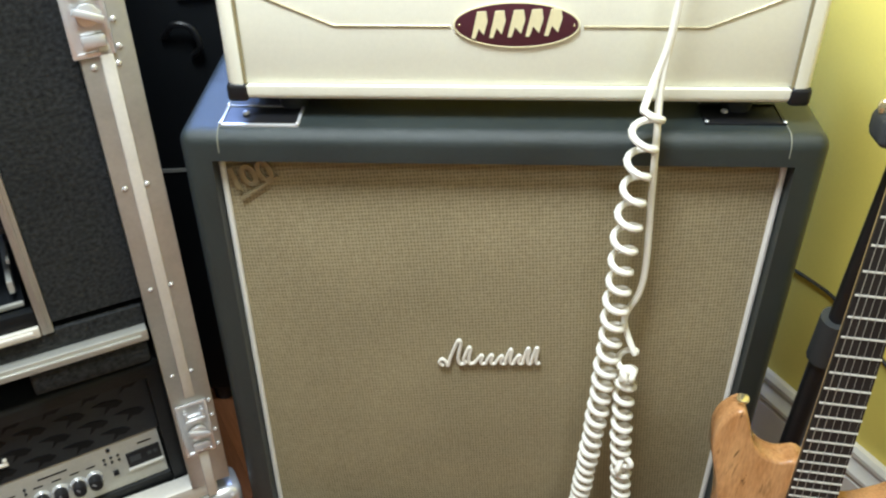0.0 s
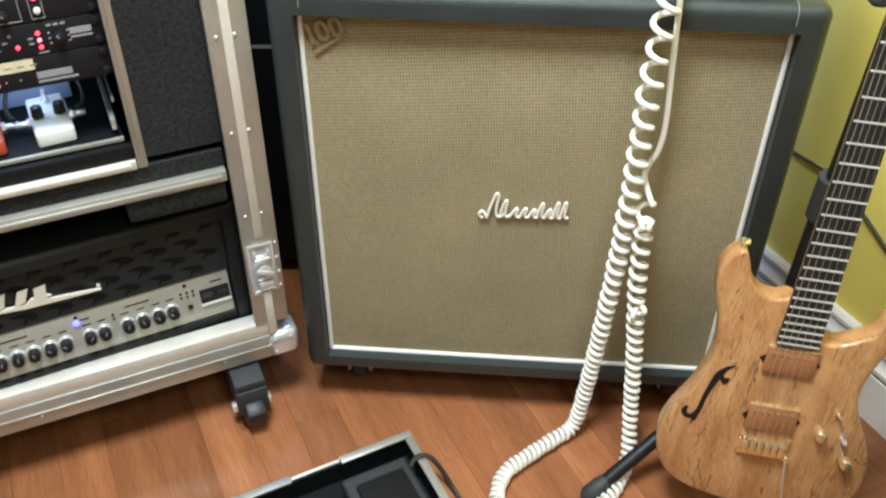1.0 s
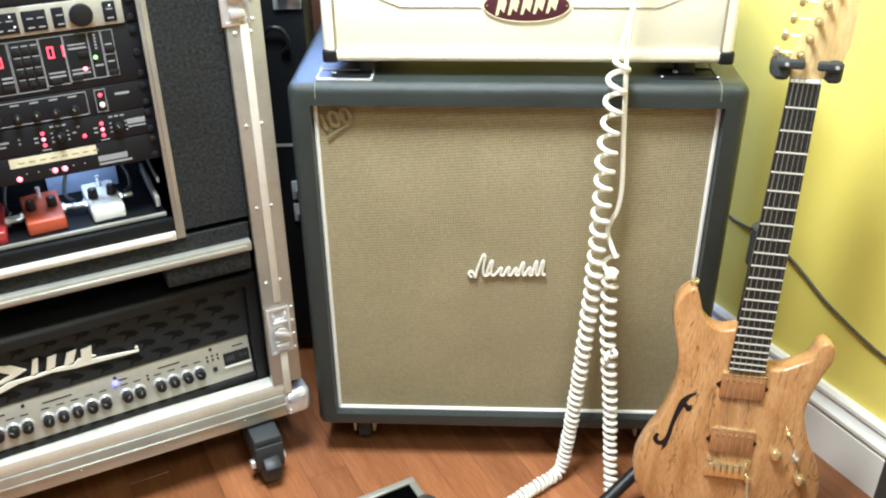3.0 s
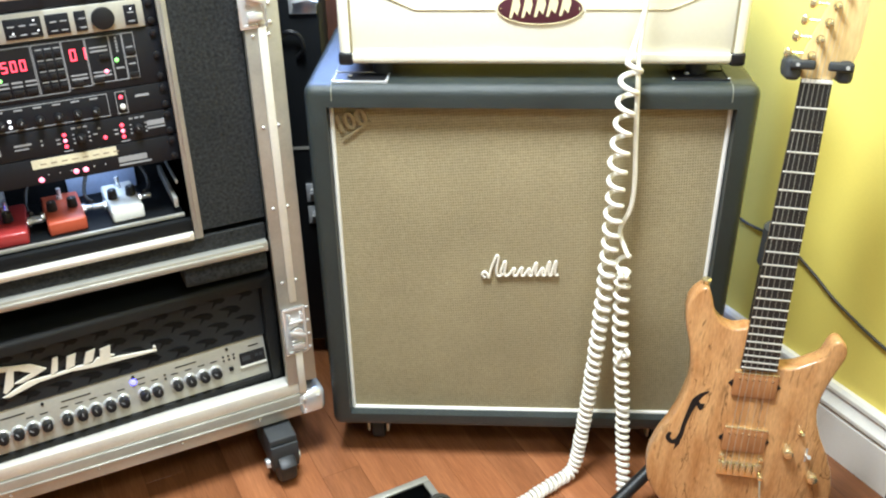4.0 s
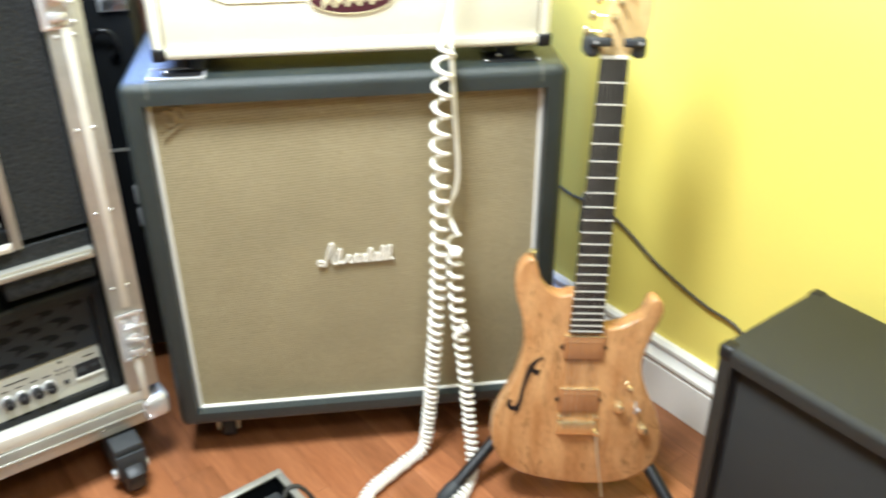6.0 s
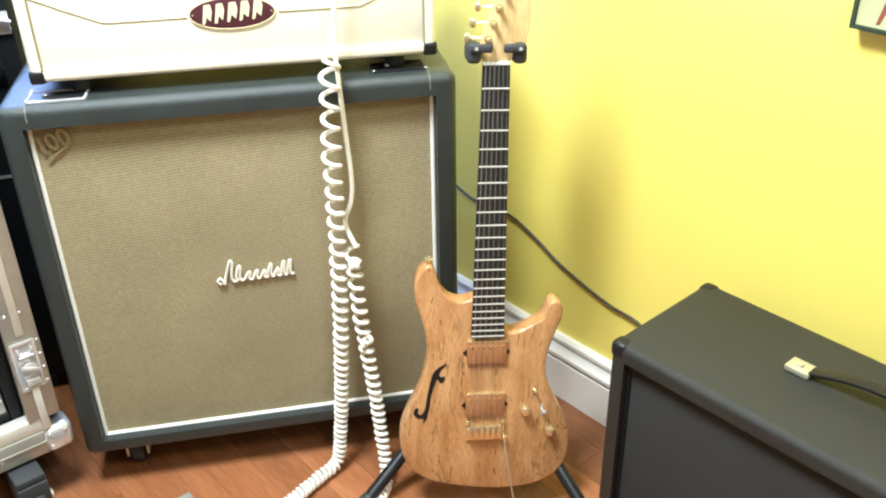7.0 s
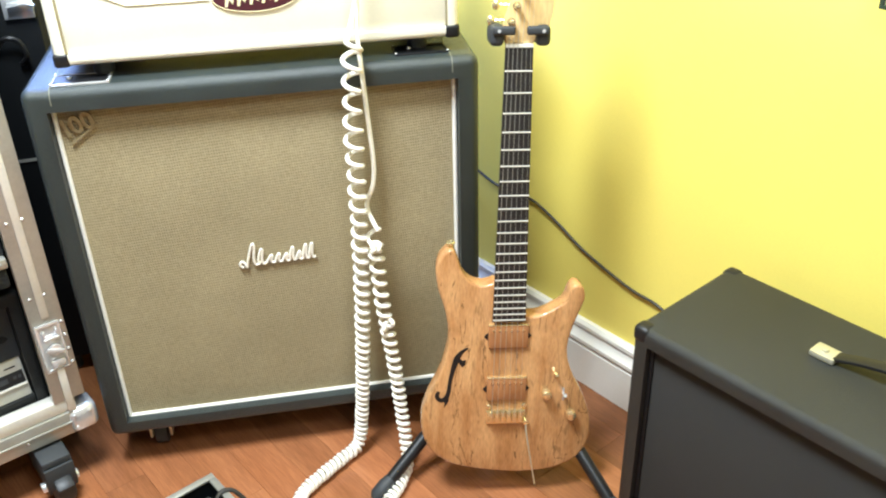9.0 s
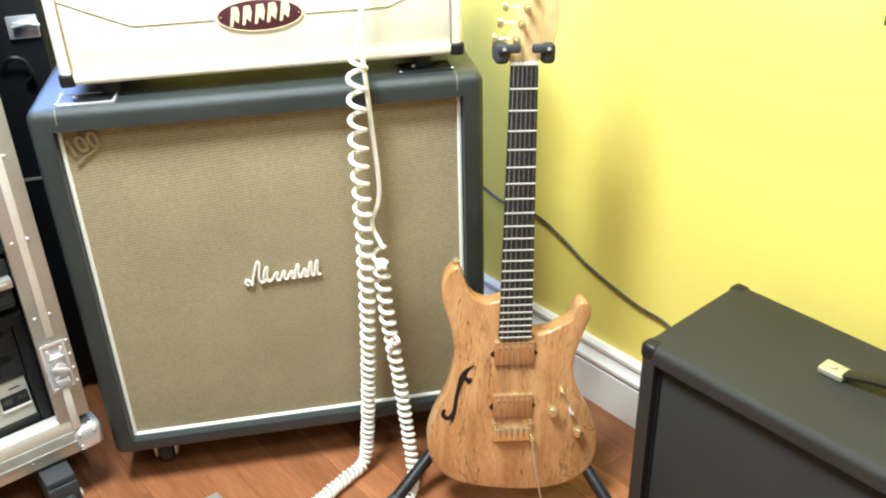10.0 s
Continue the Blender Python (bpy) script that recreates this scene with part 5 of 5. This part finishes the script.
# ---- black speaker cabinet against the yellow wall ----
def small_cabinet():
    m = pose(0.551, -0.396, 0, 0, 0, 30.4)     # front-top corner; local x runs back to the wall, local -y along the front
    c = thing("speaker_cabinet", m, "black vinyl speaker cabinet with strap handle beside the wall", "speaker cabinet")
    L, D, H = 0.70, 0.266, 0.5075
    shell = ring_bm(-L, 0.0, 0.022, H, 0.0, D, 0.030, 0.013, 4)
    part("shell", turned(shell, pose(0, 0, 0, 0, 0, -90) @ pose(0, 0, 0)), BLACKVINYL, c)
    for o in c.children:
        o.matrix_basis = pose(0, -L, 0)
    part("back_panel", span_bm((D - 0.014, -L + 0.03, 0.052), (D - 0.004, -0.03, H - 0.03)), BLACKVINYL, c)
    part("grille_cloth", span_bm((0.014, -L + 0.034, 0.056), (0.022, -0.034, H - 0.034), 0.002), BLACKCLOTH, c, "black grille cloth")
    part("grille_frame", turned(ring_bm(-L + 0.0305, -0.0305, 0.0525, H - 0.0305, 0.010, 0.024, 0.007, 0.002, 2), pose(0, 0, 0, 0, 0, 90) @ Matrix.Scale(-1, 4, (0, 1, 0)) @ pose(0, 0, 0)), BLACK, c)
    for o in c.children:
        if o.name.startswith("grille_frame"):
            o.data.flip_normals()
    # corner guards
    for y, s in ((0.0, -1), (-L, 1)):
        for x, u in ((0.0, 1), (D, -1)):
            a, b = sorted((x - u * 0.0012, x + u * 0.03))
            e, f = sorted((y - s * 0.0012, y + s * 0.03))
            part("corner_guard", span_bm((a, e, H - 0.03), (b, f, H + 0.0012), 0.010, 4), BLACK, c, "rounded black corner guard")
    # strap handle
    for y in (-0.244, -0.500):
        plate = part("handle_plate", join_bm(span_bm((0.131, y - 0.022, H + 0.0005), (0.162, y + 0.018, H + 0.011), 0.003), cyl_bm(0.006, 0.004, (0.146, y, H + 0.0125), "z", 16, bevel=0.001)), HANDLE_METAL, c, "brassy metal handle plate")
    ys = [-0.262 - 0.220 * k / 16 for k in range(17)]
    arc = [(y, H + 0.0055 + 0.024 * math.sin(math.pi * k / 16)) for k, y in enumerate(ys)]
    part("strap", turned(outline_bm(arc + [(y, z + 0.006) for y, z in reversed(arc)], 0.135, 0.158, 0.0015, 2), Matrix(((0, 0, 1, 0), (1, 0, 0, 0), (0, 1, 0, 0), (0, 0, 0, 1)))), BLACK, c, "black strap handle")
    for x in (0.04, D - 0.04):
        for y in (-0.05, -L + 0.05):
            part("foot", cyl_bm(0.016, 0.0215, (x, y, 0.01125), "z", 18, bevel=0.003), RUBBER, c)
    return c


small_cabinet()


# ---- black lead running along the yellow wall ----
def wall_point(y, z, off=0.008):
    return ROOM @ Vector((WALL_X - off, y, z))


lead = mesh_ob("cable", tube_bm(spline([Vector((0.30, 0.375, 0.44)), wall_point(0.20, 0.436), wall_point(0.109, 0.411), wall_point(0.046, 0.398), wall_point(-0.02, 0.402), wall_point(-0.08, 0.401), wall_point(-0.155, 0.374),
                                        wall_point(-0.22, 0.344), wall_point(-0.30, 0.320), wall_point(-0.37, 0.305), wall_point(-0.45, 0.295), wall_point(-0.52, 0.23), wall_point(-0.58, 0.13, 0.03), wall_point(-0.6, 0.02, 0.035)], 8), 0.0031, 8), WIRE)
tagged(lead, "dark cable hanging along the yellow wall behind the guitar", "cable")


# ---- picture on the yellow wall ----
def wall_picture():
    p = thing("picture", ROOM @ pose(WALL_X - 0.002, -0.755, 0.980, 0, 0, -90), "framed pale green picture with a rust-red shape", "picture")
    w, h = 0.42, 0.55
    part("frame", ring_bm(0, w, 0, h, -0.026, 0.0, 0.006, 0.001, 2), FRAME_GREEN, p, "thin dark green frame")
    part("canvas", span_bm((0.0065, -0.022, 0.0065), (w - 0.0065, -0.004, h - 0.0065)), CANVAS, p, "pale green canvas")
    shape = [(0.036, 0.012), (0.040, 0.03), (0.046, 0.055), (0.044, 0.09), (0.060, 0.13), (0.10, 0.20), (0.17, 0.25), (0.24, 0.22), (0.25, 0.14), (0.20, 0.09), (0.13, 0.075), (0.085, 0.062), (0.060, 0.052), (0.048, 0.032), (0.041, 0.012)]
    part("painted_shape", turned(outline_bm(shape, 0.022, 0.0228), UPRIGHT), RUST, p, "rust-red painted shape")
    return p


wall_picture()


# ---- white coiled cord ----
def coil_points(path, radius, turns, start=0.0):
    """A helix round a smooth path; radius and pitch may change along it."""
    line = spline(path, 40)
    lens = [0.0]
    for a, b in zip(line, line[1:]):
        lens.append(lens[-1] + (b - a).length)
    total = lens[-1]
    out = []
    side, idx = None, 0
    steps = int(turns(1.0) * 13)
    prev = None
    frames = []
    for i, p in enumerate(line):
        d = (line[min(i + 1, len(line) - 1)] - line[max(i - 1, 0)]).normalized()
        if side is None:
            side = d.orthogonal().normalized()
        side = (side - d * side.dot(d)).normalized()
        frames.append((p, side.copy(), d.cross(side)))
    for k in range(steps + 1):
        want = k / 13
        lo, hi = 0.0, 1.0
        for _ in range(24):
            mid = (lo + hi) / 2
            if turns(mid) < want:
                lo = mid
            else:
                hi = mid
        s = lo * total
        while idx < len(lens) - 2 and lens[idx + 1] < s:
            idx += 1
        f = min(1.0, max(0.0, (s - lens[idx]) / max(1e-9, lens[idx + 1] - lens[idx])))
        p = frames[idx][0].lerp(frames[idx + 1][0], f)
        a = start - want * math.tau
        r = radius(lo) * (1 + 0.06 * math.sin(want * 1.7))
        out.append(p + (frames[idx][1] * math.cos(a) + frames[idx][2] * math.sin(a)) * r)
    return out


def coiled_cord():
    c = thing("coiled_cord", pose(0, 0, 0), "white coiled guitar cord hanging over the amplifier to the floor", "cable")
    R = 0.0044
    # hanging strand, wide loops above and tight ones below, then out over the floor and back up
    a_path = [(0.163, -0.030, 0.885), (0.157, -0.034, 0.80), (0.153, -0.036, 0.70), (0.152, -0.038, 0.58), (0.147, -0.040, 0.42), (0.138, -0.042, 0.26), (0.126, -0.046, 0.11), (0.112, -0.055, 0.028),
              (0.075, -0.085, 0.0195), (0.03, -0.125, 0.019), (-0.012, -0.170, 0.019), (-0.022, -0.230, 0.019), (0.0, -0.31, 0.019), (0.05, -0.36, 0.019), (0.115, -0.32, 0.019), (0.145, -0.24, 0.019),
              (0.185, -0.175, 0.0195), (0.207, -0.120, 0.030), (0.206, -0.078, 0.10), (0.198, -0.058, 0.22), (0.184, -0.048, 0.36), (0.178, -0.044, 0.47), (0.175, -0.042, 0.535)]

    grid = np.linspace(0, 1, 200)
    dens = np.interp(grid, (0, 0.08, 0.2, 0.26, 0.32, 0.38, 0.5, 0.74, 0.8, 0.87, 0.93, 1), (25, 27, 37, 46, 62, 74, 86, 72, 60, 46, 38, 27)) * 2.2
    total_turns = np.concatenate(([0], np.cumsum((dens[1:] + dens[:-1]) / 2 / 199)))

    def turns(s):
        # few turns per metre at the ends, many on the floor
        return float(np.interp(s, grid, total_turns))

    pts = coil_points(a_path, lambda s: float(np.interp(s, (0, 0.12, 0.25, 0.4, 0.8, 0.92, 1), (0.0148, 0.0138, 0.0118, 0.0102, 0.0102, 0.0114, 0.0126))), turns)
    head = spline([(0.205, 0.10, 1.135), (0.186, -0.002, 1.128), (0.183, -0.012, 1.05), (0.177, -0.014, 0.96), (0.166, -0.018, 0.915)] + [tuple(pts[0])], 10)
    tail = spline([tuple(pts[-1]), (0.168, -0.030, 0.575), (0.182, -0.026, 0.615), (0.186, -0.024, 0.66), (0.181, -0.022, 0.75), (0.176, -0.022, 0.84), (0.174, -0.016, 0.90), (0.181, -0.010, 1.0), (0.192, -0.004, 1.126), (0.215, 0.10, 1.136)], 10)
    part("coil", tube_bm(head[:-1] + pts + tail[1:], R, 8), CORD, c, "white plastic coil")
    knot = [Vector((0.177 + 0.0075 * math.sin(t) + 0.003 * math.sin(3 * t), -0.056 + 0.006 * math.cos(2 * t), 0.498 + 0.009 * math.cos(t))) for t in [k * math.tau / 28 for k in range(28)]]
    part("knot", tube_bm(knot, R, 8, True), CORD, c, "loop where the strands are hooked together")
    kink = [Vector((0.190 + 0.009 * math.sin(t), -0.062 + 0.005 * math.cos(2 * t), 0.325 + 0.009 * math.cos(t) + 0.006 * math.sin(t))) for t in [k * math.tau / 28 for k in range(28)]]
    part("kink", tube_bm(kink, R, 8, True), CORD, c, "small kinked loop of the cord")
    return c


coiled_cord()


# ---- pedal board in an aluminium-edged tray case ----
def pedalboard():
    b = thing("pedalboard", pose(-0.185, -0.118, 0, 0, 0, 31), "pedalboard in an aluminium edged case on the floor", "pedalboard")
    W, D, H = 0.62, 0.36, 0.062
    part("tray", span_bm((-W + 0.004, -D + 0.004, 0.0), (-0.004, -0.004, 0.010)), LAMINATE, b)
    for lo, hi in (((-W + 0.004, -0.012), (-0.004, -0.004)), ((-0.012, -D + 0.004), (-0.004, -0.0125)),
                   ((-W + 0.004, -D + 0.004), (-W + 0.012, -0.0125)), ((-W + 0.0125, -D + 0.004), (-0.0125, -D + 0.012))):
        part("side_board", span_bm((*lo, 0.010), (*hi, H - 0.006)), LAMINATE, b)
    for a, e in ((-W, -0.225), (-0.135, 0.0)):
        part("edge_strip", join_bm(span_bm((a, -0.015, H - 0.0055), (e, 0.0, H), 0.0015), span_bm((a, -0.003, 0.03), (e, 0.0, H - 0.006))), ALU, b, "aluminium edge strip")
    part("hinge_strip", span_bm((-0.2245, -0.008, H - 0.010), (-0.1355, -0.002, H - 0.003), 0.0015), ALU_BRIGHT, b, "worn hinge strip")
    part("edge_strip", join_bm(span_bm((-0.015, -D, H - 0.0055), (0.0, -0.0155, H), 0.0015), span_bm((-0.003, -D, 0.03), (0.0, -0.0155, H - 0.006))), ALU, b, "aluminium edge strip")
    part("edge_strip", span_bm((-W, -D, H - 0.0055), (-W + 0.015, -0.0155, H), 0.0015), ALU, b, "aluminium edge strip")
    part("edge_strip", span_bm((-W + 0.0155, -D, H - 0.0055), (-0.0155, -D + 0.015, H), 0.0015), ALU, b, "aluminium edge strip")
    return b


pedalboard()
BOARD = pose(-0.185, -0.118, 0.0107, 0, 0, 31)


def foot_controller(m, w, d, h, label, plate):
    f = thing("foot_controller", m, label, "foot controller")
    part("housing", span_bm((-w, -d, 0), (0, 0, h), 0.006, 3), RUBBER, f)
    if plate:
        part("faceplate", join_bm(span_bm((-w + 0.004, -0.016, h), (-0.004, -0.004, h + 0.002)), span_bm((-w + 0.004, -d + 0.004, h), (-0.0, -d + 0.016, h + 0.002)), span_bm((-0.016, -d + 0.0165, h), (-0.004, -0.0165, h + 0.002)), span_bm((-w + 0.004, -d + 0.0165, h), (-w + 0.016, -0.0165, h + 0.002))), WHITE_PAINT, f, "white border plate")
    else:
        part("treadle", turned(span_bm((-w + 0.016, -d + 0.01, 0.0), (-0.016, -0.03, 0.012), 0.005), pose(0, 0, h + 0.001, -2, 0, 0)), BLACK, f, "black ribbed treadle")
    return f


foot_controller(BOARD @ pose(-0.028, -0.040, 0), 0.12, 0.28, 0.040, "dark grey expression pedal in the pedalboard", False)
foot_controller(BOARD @ pose(-0.178, -0.070, 0), 0.23, 0.20, 0.042, "dark grey foot controller with a white border", True)
ob = mesh_ob("cable", tube_bm(spline([BOARD @ Vector((-0.03, -0.07, 0.045)), BOARD @ Vector((-0.012, -0.064, 0.056)), BOARD @ Vector((0.012, -0.075, 0.045)), BOARD @ Vector((0.032, -0.115, -0.002)), BOARD @ Vector((0.028, -0.18, -0.0055)), BOARD @ Vector((0.012, -0.26, -0.0055))], 8), 0.0045, 8), WIRE)
tagged(ob, "black lead crossing the edge of the pedalboard", "cable")


# ---- dark case and wooden panel behind the flight case ----
def dark_case():
    c = thing("equipment_case", pose(-0.415, 0.36, 0, 0, 0, 6), "tall black equipment case with latches behind the flight case", "equipment case")
    part("body", span_bm((-0.155, 0.0, 0.05), (0.0, 0.30, 1.02), 0.006), LAMINATE, c)
    for z in (0.88, 0.456, 0.40):
        l = part("latch", join_bm(span_bm((-0.060, -0.008, z - 0.022), (-0.004, -0.0005, z + 0.022), 0.002), span_bm((-0.050, -0.018, z - 0.006), (-0.002, -0.008, z + 0.012), 0.003)), CHROME, c, "dull steel latch")
        part("keeper", tube_bm([(-0.05, -0.02, z + 0.004), (-0.02, -0.024, z + 0.01), (0.0, -0.018, z + 0.004)], 0.003, 8), CHROME, l)
    part("cable_loop", tube_bm(spline([(-0.09, -0.006, 0.80), (-0.07, -0.02, 0.825), (-0.045, -0.02, 0.82), (-0.035, -0.02, 0.79), (-0.05, -0.008, 0.77)], 6), 0.005, 8), BLACK, c, "black lead loop")
    part("seam_strip", span_bm((-0.155, -0.003, 0.560), (0.0, -0.0005, 0.566)), ALU, c)
    for x in (-0.12, -0.035):
        for y in (0.04, 0.26):
            part("foot", cyl_bm(0.02, 0.0495, (x, y, 0.025), "z", 16), RUBBER, c)
    return c


dark_case()
board = thing("wooden_panel", pose(-0.31, 0.60, 0, 0, 0, 20), "dark red-brown wooden panel leaning behind the cabinet", "panel")
part("board", span_bm((-0.24, 0, 0.001), (0.05, 0.02, 1.0), 0.002), DARKWOOD, board)


# ---- floor planks, along the side wall ----
PLANK_W, PLANK_L = 0.083, 0.62
random.seed(4)
plank_mesh = {}


def plank_object(x, y, length, bm_target=None):
    key = round(length, 3)
    if key not in plank_mesh:
        bm = span_bm((0.0002, 0.0002, -0.0028), (PLANK_W - 0.0002, length - 0.0002, 0.0), 0.0002, 1)
        me = bpy.data.meshes.new("plank")
        bm.to_mesh(me)
        bm.free()
        me.materials.append(WOODFLOOR)
        plank_mesh[key] = me
    o = new("plank", plank_mesh[key])
    o.parent = floor
    o.matrix_basis = pose(x, y, 0)
    return o


LENGTHS = (0.40, 0.52, 0.61, 0.73, 0.86)
cols = int((WALL_X - ROOM_X0) / PLANK_W)
near_start = {}
for i in range(cols + 1):
    x = WALL_X - 0.002 - PLANK_W * (i + 1)
    if x < ROOM_X0:
        break
    y = -2.8 - random.uniform(0, 0.3)
    near_start[i] = y
    near = x > -1.1
    if not near:
        continue
    while y < WALL_Y:
        length = random.choice(LENGTHS)
        if y + length > WALL_Y:
            length = round(max(0.06, WALL_Y - y), 2)
        plank_object(x, y, length)
        y += length
# the rest of the floor, joined
verts, faces = [], []


def add_rest(x0, y0, x1, y1):
    n = len(verts)
    verts.extend(((x0, y0, -0.0006), (x1, y0, -0.0006), (x1, y1, -0.0006), (x0, y1, -0.0006)))
    faces.append((n, n + 1, n + 2, n + 3))


for i in range(cols + 1):
    x = WALL_X - 0.002 - PLANK_W * (i + 1)
    if x < ROOM_X0:
        break
    y = ROOM_Y0
    top = near_start[i] if x > -1.1 else WALL_Y
    while y < top:
        length = random.choice(LENGTHS)
        add_rest(x + 0.0006, y + 0.0006, x + PLANK_W - 0.0006, min(y + length, top) - 0.0006)
        y += length
me = bpy.data.meshes.new("far_planks")
me.from_pydata(verts, [], faces)
me.materials.append(WOODFLOOR)
far = new("far_planks", me)
far.parent = floor
far["kind"] = "stuff"
